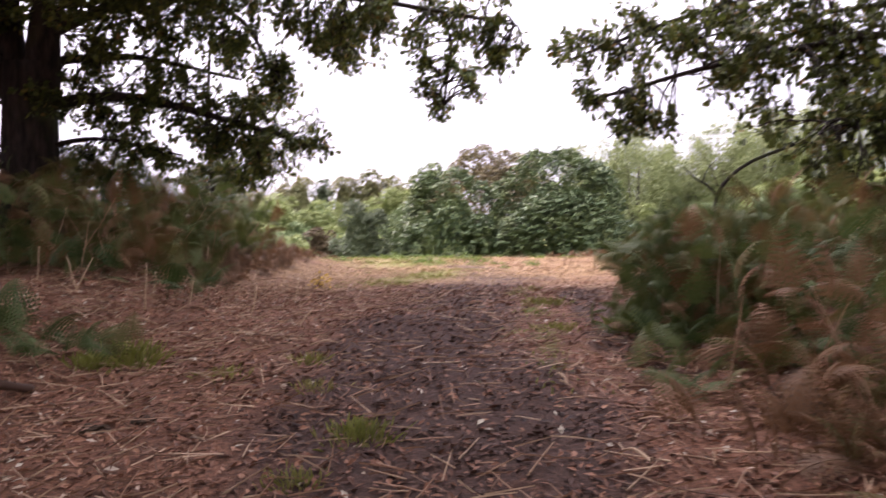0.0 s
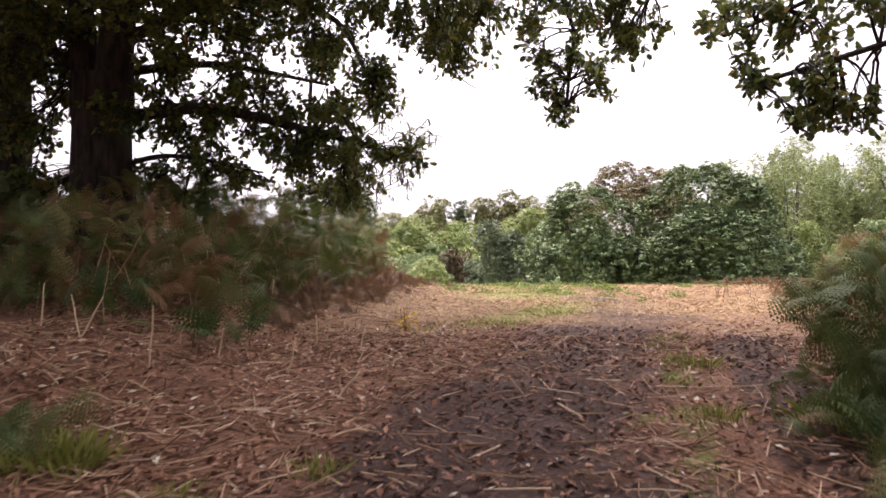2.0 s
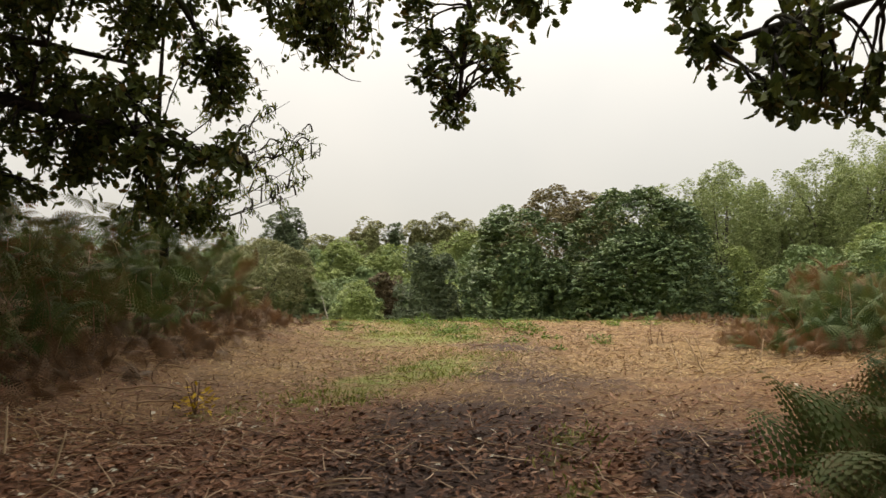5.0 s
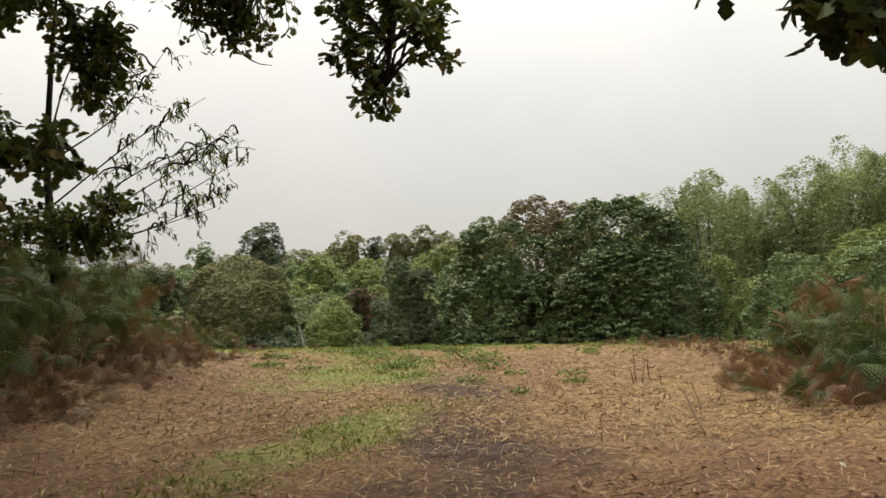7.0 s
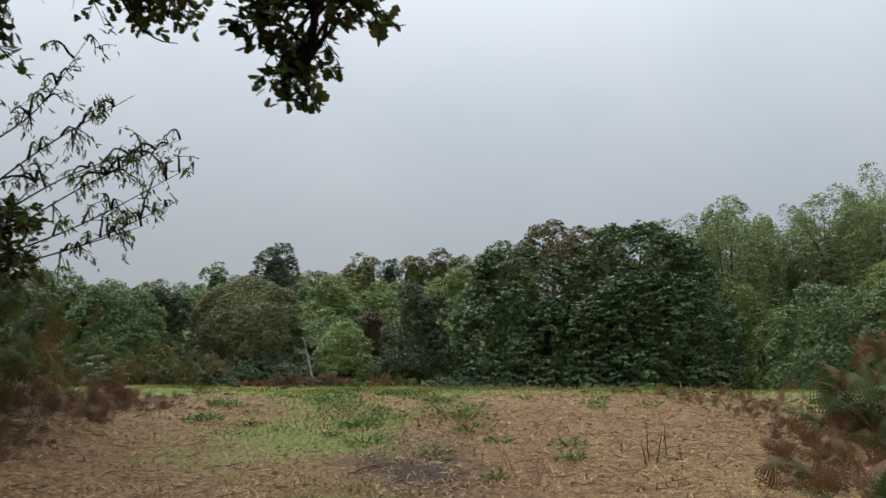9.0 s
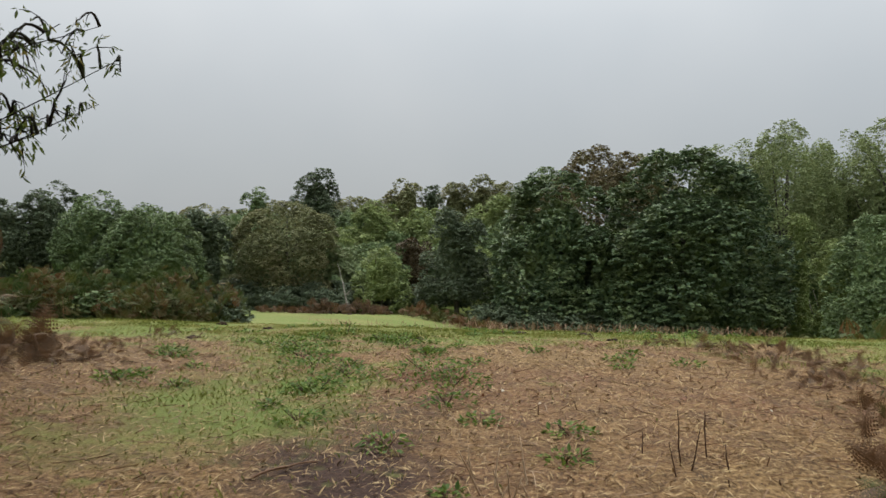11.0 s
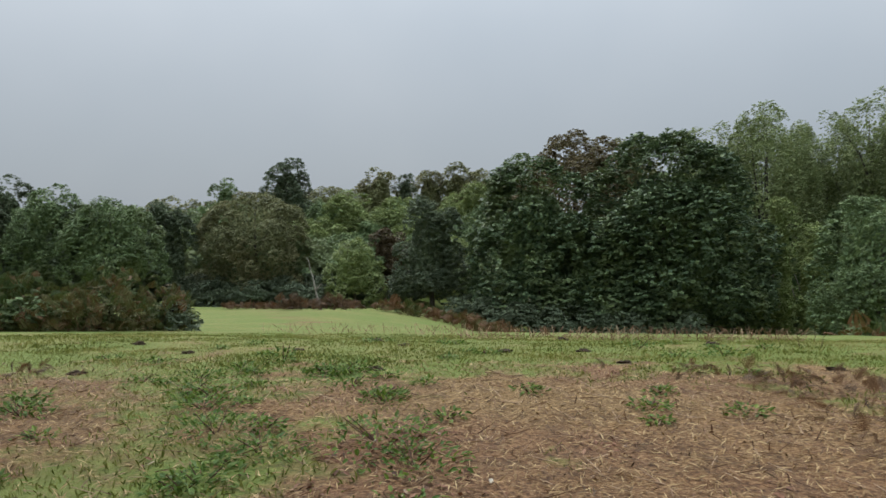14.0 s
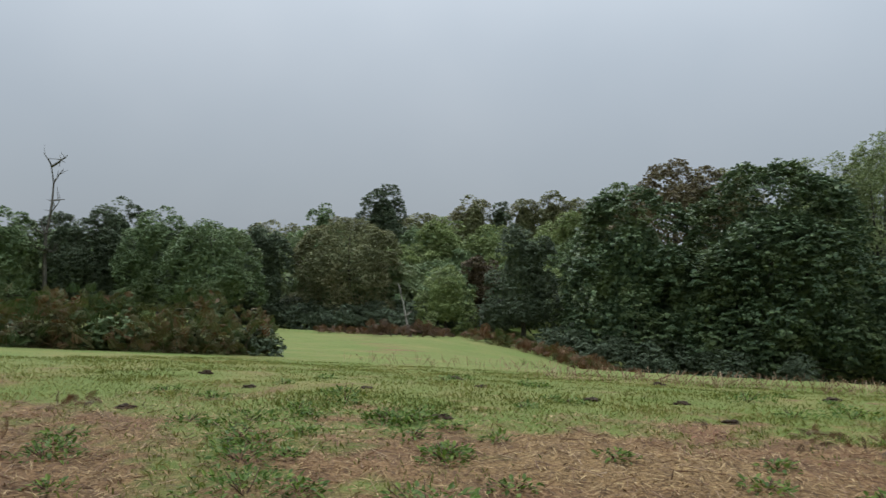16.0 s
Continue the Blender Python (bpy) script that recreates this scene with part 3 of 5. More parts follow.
for x, y, top, w in [(-42.5, 191, 20, 10.5), (-36.9, 193, 18.3, 7.5), (-32.2, 199, 20, 10), (-25.8, 201, 21.2, 12), (-18.3, 198, 19.7, 14), (-54.3, 188, 15.8, 15), (-66, 184, 14.6, 15), (-86, 178.6, 13.3, 16), (-100, 175, 11.8, 16), (-8, 190, 18, 14), (-75, 178, 12.2, 14), (-47, 196, 16, 14)]:
    far_tree("skyline_tree", FAR, x, y, top, w, OLIVE_LEAF if w > 9 else DARK_LEAF, 30, 7, group="skyline trees", lobe=0.26, tuft=0.52)
LIGHT = "light green tree inside the wood"
for x, y, top, w in [(-15, 147.4, 13.2, 14), (-37.3, 130.5, 6.9, 12), (-26, 140, 9.7, 13), (-19, 125, 6, 12), (-46.6, 112.2, 4.8, 9)]:
    far_tree("light_tree", LIGHT, x, y, top, w, LIGHT_LEAF, 38, 8, group="inner trees", lobe=0.25, tuft=0.39)
for x, y, top, w in [(-7.5, 144.3, 17.5, 10), (-38.3, 140.6, 9.8, 11), (-29, 118, 4.2, 9), (-48, 130, 7.8, 13), (-61, 120, 7.4, 14), (-76, 118, 9.5, 16), (-56, 108, 6, 9), (-66, 140, 9, 15), (-10, 135, 9, 13)]:
    far_tree("inner_tree", "green tree inside the wood", x, y, top, w, GREEN_LEAF, 36, 8, group="inner trees", lobe=0.26, tuft=0.39)
TALL = "tall slender tree with pale trunks and a feathery light green crown"
for x, y, top, w in [(18.9, 121.5, 17.0, 13), (24.9, 117.6, 17.9, 13), (33.7, 126, 17.8, 14), (37.7, 119.5, 18.9, 13), (42, 114.5, 20.4, 13), (49.6, 112, 21.6, 15), (60, 110, 23, 16), (71, 110, 24, 17), (29, 132, 19.2, 15), (49, 130, 22.5, 17)]:
    far_tree("feathery_tree", TALL, x, y, top, w, FEATHER_LEAF if w < 14.5 else LIGHT_LEAF, 80, 6, low=0.5, stem=0.25, group="tall wood on the slope", limbs=9, lobe=0.15, tuft=0.25, upright=1.9)
for x, y, top, w in [(25.8, 83.6, 6.6, 11), (32, 78, 7.6, 12), (40, 76, 8.6, 13), (37, 93, 9.4, 13), (48, 84, 10.4, 14), (58, 86, 12, 15)]:
    far_tree("wood_tree", "bushy green tree standing before taller woodland", x, y, top, w, LIGHT_LEAF if w > 12.5 else GREEN_LEAF, 60, 7, low=0.1, group="slope trees", lobe=0.2, tuft=0.27)
for x, y, top, w in [(22.5, 101.5, 6.8, 4.8), (26.5, 104, 4.8, 6)]:
    far_tree("young_birch", "slim pale-stemmed young tree with light leaves", x, y, top, w, LIGHT_LEAF, 22, 7, bark=PALE_WOOD, lobe=0.26, tuft=0.25)

for x, y, top, w in [(-30, 103, -0.8, 8), (-25.5, 107, -0.4, 8), (-40, 100, -0.6, 7), (-17.5, 105, -0.6, 8), (-48, 98, 0.2, 8), (-33, 110, 0.5, 9), (-38, 97.5, -1.4, 6), (-33.5, 98, -1.2, 6.5), (-28.5, 99, -1.6, 6), (-8.5, 93.5, -2.6, 7), (-4.5, 91.5, -3.0, 7), (0.5, 90.5, -3.2, 7), (5.5, 90.5, -3.4, 7), (11, 90.5, -3.6, 7)]:
    far_tree("undergrowth_bush", "low dark green bush under the trees of the wood edge", x, y, top, w, DARK_LEAF, 22, 8, low=0.05, stem=0.0, category="bush", group="undergrowth", limbs=2, lobe=0.35, tuft=0.29)


def wood_backing():
    """Undergrowth and trees too many to count, filling the wood behind its edge."""
    pile = Pile()
    for x in np.arange(-150, 151, 7):
        for y, h in ((112, 7), (133, 8.5), (166, 11)):
            if -8 < x < 14 and y < 120:
                continue
            xx, yy = x + RNG.uniform(-2.5, 2.5), y + RNG.uniform(-5, 5)
            half = h * 0.5 + (4.5 if x > 12 else 0) + RNG.uniform(-0.8, 0.8)
            puff_crown(pile, (xx, yy, float(land(xx, yy, False)) + half), (5.2, 4.6, half), 26, 60, 0.48)
    ob = new("far_woodland", pile.mesh("far_woodland", GREEN_LEAF))
    tagged(ob, "dense green woodland stretching behind the field edge", "woodland", kind="stuff")


wood_backing()

# unseen oaks added overhead and behind, their canopy shades where the walk begins
for x, y, top, w in [(-5.5, -3.5, 12, 13), (5.8, -2.5, 12.5, 13), (0.5, -12, 13, 14), (-6.6, 6.0, 13, 13), (7.4, 5.2, 13, 12.5), (-13, 0, 13, 12), (13, 0, 13, 12), (-13.5, 9, 13, 11)]:
    far_tree("oak_tree", "unseen spreading oak added to shade the start of the track", x, y, top, w, OAK_LEAF, 70, 110, 0.24, 0.3, 0.5, OAK_BARK, group="oaks over the track")


def bare_tree(name, label, x, y, z, height, lean, material, branches, spread, r0):
    root = tagged(new(name), label, "dead tree")
    root.location = (x, y, z)
    line = bend((0, 0, -0.2), (lean, 0, height), 10, 0, 0.035)
    v, p = tube(line, np.linspace(r0, r0 * 0.2, 10), 7, 0.1)
    part_of("trunk", mesh_of("trunk", v, p, material, shade=True), root)
    for k in range(branches):
        s = line[RNG.integers(4, 10)]
        a = RNG.uniform(0, 6.28)
        e = s + np.array([math.cos(a) * spread, math.sin(a) * spread * 0.5, RNG.uniform(0.1, 0.9) * spread])
        b = Pile()
        main = bend(s, e, 6, 0, 0.08)
        b.add(*tube(main, np.linspace(r0 * 0.35, r0 * 0.1, 6), 5))
        for j in range(3):
            q = main[RNG.integers(2, 6)]
            b.add(*tube(bend(q, q + RNG.normal(0, spread * 0.3, 3) + np.array([0, 0, spread * 0.2]), 4), np.linspace(r0 * 0.15, r0 * 0.05, 4), 4))
        part_of("branch", b.mesh("branch", material), root)


bare_tree("dead_tree", "dead tree with bare grey branches rising above the wood", -62.8, 85.2, -3.0, 16.2, 0.5, GREY_BARK, 18, 1.9, 0.3)
bare_tree("leaning_dead_tree", "bleached leaning dead stem in the brown bracken", -20.8, 83.4, -3.3, 4.9, -1.4, PALE_WOOD, 2, 0.6, 0.13)


# ---- near trees whose boughs hang over the track ----
def leaf_sprays(root, targets, line_pts, bark, leaf_mat, shape, polys, size, per, twig=0.5, name="bough", r=0.05, droop=0.15):
    """A bough along line_pts; from it twigs run to each clump of leaves (x, y, z, radius)."""
    line = curve_through(line_pts, 18)
    wood = Pile()
    wood.add(*tube(line, np.linspace(r, r * 0.25, 18), 7, 0.08))
    leaves = Pile()
    for x, y, z, rad in targets:
        c = np.array([x, y, z])
        near = line[np.argmin(np.linalg.norm(line - c, axis=1) + RNG.uniform(0, 0.5, len(line)))]
        path = bend(near, c, 7, 0.12, 0.07)
        wood.add(*tube(path, np.linspace(0.02, 0.008, 7), 5))
        n = max(6, int(per * (rad / 0.4) ** 2))
        tips = c + unit_dirs(n // 5 + 2) * rad * RNG.uniform(0.35, 1.0, (n // 5 + 2, 1)) * np.array([1, 1, 0.8])
        for tip in tips:
            s = path[RNG.integers(2, 7)]
            b = bend(s, tip, 5, 0.03, 0.08)
            wood.add(*tube(b, np.linspace(0.008, 0.003, 5), 3))
            k = 8 if droop < 0.5 else 5
            at = b[RNG.integers(2, 5, k)] + RNG.normal(0, 0.03, (k, 3))
            out = (tip - s) / max(np.linalg.norm(tip - s), 0.01)
            d = unit_dirs(k) * 0.9 + out * 0.7 + np.array([0, 0, -droop])
            d /= np.linalg.norm(d, axis=1, keepdims=True)
            up = np.cross(d, unit_dirs(k))
            up += np.array([0, 0, 0.6]) * np.sign(up[:, 2:3] + 1e-6)
            m = frames_along(at, d, up, size * RNG.uniform(0.65, 1.2, k))
            leaves.spread(shape, polys, m, np.zeros(k))
    b = part_of(name, wood.mesh(name, bark, True), root)
    part_of("leaves", leaves.mesh("leaves", leaf_mat), b)


def clumps(a, b, n, rad, spread, drop=0.0):
    """n leaf clumps scattered round the line a-b."""
    t = RNG.uniform(0, 1, n)
    p = np.asarray(a) + (np.asarray(b) - np.asarray(a)) * t[:, None] + RNG.normal(0, 1, (n, 3)) * np.asarray(spread)
    p[:, 2] -= drop * RNG.uniform(0, 1, n)
    return [(*q, rad * RNG.uniform(0.7, 1.25)) for q in p]


def left_oak():
    root = tagged(new("oak_tree"), "large dark forked oak whose leafy boughs hang over the track", "tree")
    g = float(land(-7.35, 13.9, False))
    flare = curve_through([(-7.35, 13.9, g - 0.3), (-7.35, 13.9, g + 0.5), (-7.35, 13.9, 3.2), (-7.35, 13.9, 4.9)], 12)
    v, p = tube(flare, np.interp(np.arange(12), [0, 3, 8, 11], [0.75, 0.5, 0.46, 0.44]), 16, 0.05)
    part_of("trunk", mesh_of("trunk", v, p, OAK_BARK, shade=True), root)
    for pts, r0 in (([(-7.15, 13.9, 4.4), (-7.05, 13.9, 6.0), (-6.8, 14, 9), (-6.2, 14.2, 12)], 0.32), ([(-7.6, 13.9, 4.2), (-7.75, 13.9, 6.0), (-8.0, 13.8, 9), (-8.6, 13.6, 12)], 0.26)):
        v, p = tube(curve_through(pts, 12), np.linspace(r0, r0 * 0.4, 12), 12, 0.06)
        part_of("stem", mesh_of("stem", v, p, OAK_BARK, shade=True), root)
    kw = dict(bark=OAK_BARK, leaf_mat=OAK_LEAF, shape=OAK_SHAPE, polys=OAK_POLYS, size=0.115, per=52)
    # low bough that sweeps out to the track
    t = clumps((-6.0, 13.9, 4.1), (-3.2, 13.9, 3.9), 30, 0.42, (0.4, 0.4, 0.42)) + clumps((-4.2, 13.9, 3.55), (-2.15, 13.94, 3.3), 20, 0.3, (0.2, 0.3, 0.13))
    leaf_sprays(root, t, [(-7.2, 13.9, 4.2), (-5.6, 13.9, 4.3), (-3.9, 13.9, 3.9), (-2.1, 13.95, 3.35)], r=0.12, **kw)
    # bough with the hanging curtain
    t = clumps((-6.4, 13.4, 5.3), (-4.4, 13.6, 5.2), 12, 0.36, (0.3, 0.4, 0.25)) + clumps((-3.9, 17.0, 5.8), (-3.65, 16.7, 4.5), 18, 0.34, (0.16, 0.25, 0.16)) + clumps((-6.2, 15.0, 6.0), (-3.9, 16.8, 6.1), 26, 0.45, (0.4, 0.5, 0.5))
    leaf_sprays(root, t, [(-7.1, 13.9, 5.4), (-5.8, 15, 6.4), (-4.4, 16.3, 6.4), (-3.75, 16.8, 5.2)], r=0.11, **kw)
    # bough over the track, with hanging clumps
    t = clumps((-2.9, 17.8, 6.6), (0.4, 16.2, 6.2), 26, 0.4, (0.3, 0.4, 0.4)) + clumps((-0.75, 16.4, 5.5), (-0.15, 16.1, 4.3), 15, 0.25, (0.13, 0.2, 0.12))
    t += clumps((-0.1, 16.0, 5.4), (0.45, 15.45, 4.75), 12, 0.24, (0.12, 0.2, 0.12))
    t += clumps((-3.0, 18.1, 6.3), (-2.2, 17.8, 5.7), 10, 0.28, (0.2, 0.2, 0.15))
    leaf_sprays(root, t, [(-7.0, 14, 6.6), (-5, 16, 7.5), (-2.6, 17.3, 7.2), (-0.2, 16.5, 6.3), (-0.15, 16.15, 4.5)], r=0.1, **kw)
    t = clumps((-2.6, 13.6, 5.3), (1.2, 13.0, 5.3), 24, 0.34, (0.3, 0.4, 0.25)) + clumps((0.55, 13.0, 5.1), (0.95, 13.0, 4.65), 10, 0.24, (0.14, 0.2, 0.12))
    leaf_sprays(root, t, [(-7.0, 13.9, 6.1), (-4.5, 13.7, 6.2), (-1.5, 13.4, 5.8), (1.1, 13.0, 5.2)], r=0.1, **kw)
    # thick foliage between the low boughs
    t = clumps((-7.6, 14.6, 4.7), (-3.9, 14.9, 4.7), 16, 0.42, (0.4, 0.5, 0.5))
    leaf_sprays(root, t, [(-7.2, 14.1, 5.0), (-5.8, 14.7, 5.2), (-3.9, 14.9, 4.8)], r=0.09, **kw)
    # foliage that hangs down to the bracken bank
    t = clumps((-9.0, 14.0, 3.0), (-4.7, 14.0, 3.15), 24, 0.4, (0.4, 0.4, 0.25))
    leaf_sprays(root, t, [(-7.3, 13.9, 3.4), (-6.2, 14.0, 3.6), (-4.7, 14.0, 3.3)], r=0.06, **kw)
    # crown above and behind
    t = clumps((-10, 13.6, 3.4), (-7.8, 13.2, 6.0), 42, 0.48, (0.6, 0.5, 0.6))
    leaf_sprays(root, t, [(-7.7, 13.9, 5.0), (-8.8, 13.6, 5.6), (-10.4, 13.2, 5.4)], r=0.11, **kw)
    t = clumps((-6.0, 12.6, 5.6), (-1.6, 13.2, 6.3), 34, 0.45, (0.5, 0.7, 0.4))
    leaf_sprays(root, t, [(-7.0, 13.8, 5.8), (-5, 13.0, 6.4), (-1.8, 12.8, 6.5)], r=0.1, **kw)
    # two dense upper leaf layers, mostly out of view, added to shade the bracken bank
    high = Pile()
    puff_crown(high, (-8.0, 14.4, 10.4), (7.0, 6.6, 3.6), 110, 110, 0.2, 0.4)
    puff_crown(high, (-9.2, 13.6, 8.3), (5.8, 6.0, 1.7), 80, 120, 0.2, 0.4)
    part_of("crown", high.mesh("crown", OAK_LEAF), root)
    # two bare hanging twigs
    v = Pile()
    v.add(*tube(curve_through([(-2.4, 17.3, 5.7), (-2.15, 17.2, 5.35), (-1.9, 17.15, 5.15), (-1.7, 17.14, 5.1)], 9), np.linspace(0.014, 0.004, 9), 5))
    v.add(*tube(curve_through([(-2.2, 17.2, 5.45), (-2.0, 17.2, 5.45), (-1.8, 17.2, 5.55)], 6), np.linspace(0.009, 0.003, 6), 4))
    part_of("bare_twig", v.mesh("bare_twig", OAK_BARK), root)


left_oak()


def second_oak():
    root = tagged(new("oak_tree"), "dark oak trunk standing in tall bracken, leaves above", "tree")
    g = float(land(-10.6, 15.6, False))
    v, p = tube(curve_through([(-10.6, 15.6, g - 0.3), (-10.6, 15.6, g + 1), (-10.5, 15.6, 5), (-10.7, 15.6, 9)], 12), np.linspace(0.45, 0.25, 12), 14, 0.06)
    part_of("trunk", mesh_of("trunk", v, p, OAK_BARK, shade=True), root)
    t = clumps((-12.5, 15, 5.0), (-9.6, 15, 6.4), 26, 0.5, (0.8, 0.6, 0.9))
    leaf_sprays(root, t, [(-10.6, 15.5, 4.6), (-10.2, 15.2, 5.8), (-9.4, 15, 6.2)], OAK_BARK, OAK_LEAF, OAK_SHAPE, OAK_POLYS, 0.13, 60, r=0.1)


second_oak()


def right_oak():
    root = tagged(new("oak_tree"), "oak whose leafy branches reach over the bracken bank", "tree")
    g = float(land(9.5, 11.5, False))
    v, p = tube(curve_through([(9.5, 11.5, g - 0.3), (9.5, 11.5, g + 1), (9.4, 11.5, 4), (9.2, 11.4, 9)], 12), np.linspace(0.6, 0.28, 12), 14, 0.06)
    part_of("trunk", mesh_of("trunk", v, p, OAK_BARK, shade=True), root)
    kw = dict(bark=OAK_BARK, leaf_mat=OAK_LEAF, shape=OAK_SHAPE, polys=OAK_POLYS, size=0.115, per=46)
    t = clumps((2.9, 11.7, 3.95), (6.5, 11.3, 4.2), 42, 0.36, (0.3, 0.35, 0.36)) + clumps((1.85, 11.5, 3.78), (3.3, 11.9, 3.55), 14, 0.17, (0.08, 0.15, 0.06)) + clumps((2.25, 11.3, 3.35), (2.5, 11.2, 3.15), 4, 0.12, (0.05, 0.06, 0.04)) + clumps((2.6, 11.7, 3.4), (3.6, 12.3, 3.3), 9, 0.18, (0.1, 0.12, 0.06))
    leaf_sprays(root, t, [(9.4, 11.5, 4.0), (6.8, 11.2, 4.5), (4.4, 11.6, 4.3), (2.1, 11.8, 3.75)], r=0.085, **kw)
    t = clumps((1.95, 12.9, 4.5), (6.5, 11.6, 5.4), 40, 0.36, (0.3, 0.5, 0.3))
    leaf_sprays(root, t, [(9.4, 11.5, 5.2), (6.5, 11.8, 5.5), (4, 12.4, 5.2), (1.95, 12.9, 4.6)], r=0.08, **kw)
    t = clumps((4.4, 10.4, 2.95), (7.5, 10, 3.2), 26, 0.4, (0.35, 0.4, 0.3)) + clumps((4.7, 10.0, 2.55), (7.0, 9.6, 2.6), 14, 0.36, (0.3, 0.3, 0.15))
    leaf_sprays(root, t, [(9.5, 11.6, 3.2), (7.5, 10.6, 3.5), (4.9, 10.3, 3.1)], r=0.07, **kw)
    t = clumps((3.6, 12.5, 4.5), (7.2, 12.2, 5.2), 26, 0.42, (0.3, 0.4, 0.5))
    leaf_sprays(root, t, [(9.4, 11.5, 4.7), (7.0, 12.1, 5.2), (3.8, 12.5, 4.8)], r=0.07, **kw)
    dead = Pile()
    dead.add(*tube(curve_through([(3.5, 10.6, 1.4), (3.5, 10.6, 2.05), (3.62, 10.6, 2.42), (3.95, 10.6, 2.7), (4.6, 10.9, 2.95), (5.6, 11.3, 3.3)], 14), np.linspace(0.03, 0.018, 14), 6, 0.1))
    dead.add(*tube(curve_through([(3.55, 10.6, 2.28), (3.42, 10.6, 2.42), (3.28, 10.6, 2.5), (3.12, 10.6, 2.66)], 9), np.linspace(0.02, 0.007, 9), 5, 0.1))
    dead.add(*tube(curve_through([(3.36, 10.6, 2.45), (3.42, 10.6, 2.62), (3.55, 10.6, 2.75)], 6), np.linspace(0.012, 0.004, 6), 4))
    part_of("dead_branch", dead.mesh("dead_branch", OAK_BARK, True), root, "bare crooked dead branch")


right_oak()


def sapling():
    root = tagged(new("sapling_tree"), "thin young tree with sparse drooping narrow leaves", "tree")
    g = float(land(-6.0, 19.6, False))
    stem = curve_through([(-6.0, 19.6, g - 0.2), (-6.0, 19.6, 3.0), (-6.15, 19.6, 4.4), (-6.1, 19.6, 6.2), (-6.0, 19.6, 7.6)], 16)
    v, p = tube(stem, np.linspace(0.1, 0.02, 16), 8, 0.06)
    part_of("trunk", mesh_of("trunk", v, p, OAK_BARK, shade=True), root)
    kw = dict(bark=OAK_BARK, leaf_mat=SAPLING_LEAF, shape=LONG_SHAPE, polys=LONG_POLYS, size=0.105, droop=0.8)
    for tip, start, n, per in (((-3.15, 19.8, 4.85), 3.2, 10, 9), ((-3.7, 21.2, 5.25), 3.5, 10, 9), ((-3.6, 21.4, 4.9), 3.2, 9, 8), ((-3.7, 21.2, 4.35), 3.2, 9, 8), ((-3.7, 20.2, 3.85), 3.1, 8, 7), ((-3.8, 20.1, 5.6), 3.9, 10, 12), ((-4.4, 19.9, 6.3), 4.6, 10, 14), ((-5.2, 19.7, 7.1), 5.2, 10, 14), ((-7.6, 19.4, 6.0), 4.2, 10, 14), ((-4.4, 19.4, 4.6), 3.5, 7, 9)):
        a = (-6.05, 19.6, start)
        mid = ((a[0] + tip[0]) / 2, (a[1] + tip[1]) / 2 + RNG.normal(0, 0.2), start + (tip[2] - start) * RNG.uniform(0.3, 0.62))
        t = clumps(np.array(mid) * 0.7 + np.array(a) * 0.3, tip, n, 0.26, (0.1, 0.2, 0.14))
        leaf_sprays(root, t, [a, mid, tip], per=per, r=0.016, name="branch", **kw)
    t = clumps((-6.8, 19.3, 3.3), (-5.0, 19.2, 3.6), 16, 0.4, (0.25, 0.3, 0.2))
    leaf_sprays(root, t, [(-6.05, 19.6, 2.9), (-5.6, 19.4, 3.3), (-5.0, 19.2, 3.5)], OAK_BARK, OAK_LEAF, OAK_SHAPE, OAK_POLYS, 0.12, 60, r=0.04, name="branch")


sapling()

# ---- bracken ----


def frond(pairs, teeth, length, arch, width=0.42, full=0.75):
    """A bracken frond that arches along y from the origin: a bare stalk, then paired toothed side leaves."""
    pile = Pile()
    t = np.linspace(0, 1, 14)
    ang = np.radians(80) - np.radians(arch) * t ** 1.4
    step = length / 13
    line = np.concatenate([[[0, 0, 0]], np.cumsum(np.stack([0 * ang, np.cos(ang), np.sin(ang)], -1)[:-1] * step, 0)])
    pile.add(*tube(line, np.linspace(0.006, 0.0015, 14), 3))
    for i in range(pairs):
        s = 0.3 + 0.7 * (i + 0.5) / pairs
        f = s * 13
        k = min(int(f), 12)
        o = line[k] + (line[k + 1] - line[k]) * (f - k)
        d = line[k + 1] - line[k]
        d = d / np.linalg.norm(d)
        L = width * length * (1 - ((s - 0.3) / 0.7) ** 1.2) * (0.65 + 0.35 * min(1, (s - 0.3) / 0.12)) + 0.015
        for side in (-1, 1):
            axis = np.array([side, 0, 0]) * 0.9 + d * 0.45 + np.array([0, 0, -0.12])
            axis /= np.linalg.norm(axis)
            n = np.cross(axis, d)
            flat = np.cross(n, axis)
            flat /= np.linalg.norm(flat)
            vs, ps = [], []
            for j in range(teeth):
                a, b = j / teeth, (j + 1) / teeth
                w = min(L * 0.24, full * 0.7 * length / pairs) * (1 - a) ** 0.7 + 0.004
                droop = np.array([0, 0, -0.25 * L])
                p0, p1 = o + axis * L * a + droop * a * a, o + axis * L * (b - 0.15 / teeth) + droop * b * b
                q = o + axis * L * (a + 0.75 / teeth) + droop * a * a
                m = len(vs)
                vs += [p0, p1, q + flat * w, q - flat * w]
                ps += [[m, m + 1, m + 2], [m, m + 3, m + 1]]
            pile.add(vs, np.array(ps))
    return np.concatenate(pile.v), [np.concatenate(g) for g in pile.p.values()]


NEAR_FRONDS = [frond(11, 5, 1.12, a, w) for a, w in ((70, 0.3), (95, 0.34), (120, 0.28))]
FAR_FRONDS = [frond(9, 2, 1.0, a, 0.46, 1.2) for a in (70, 100)]


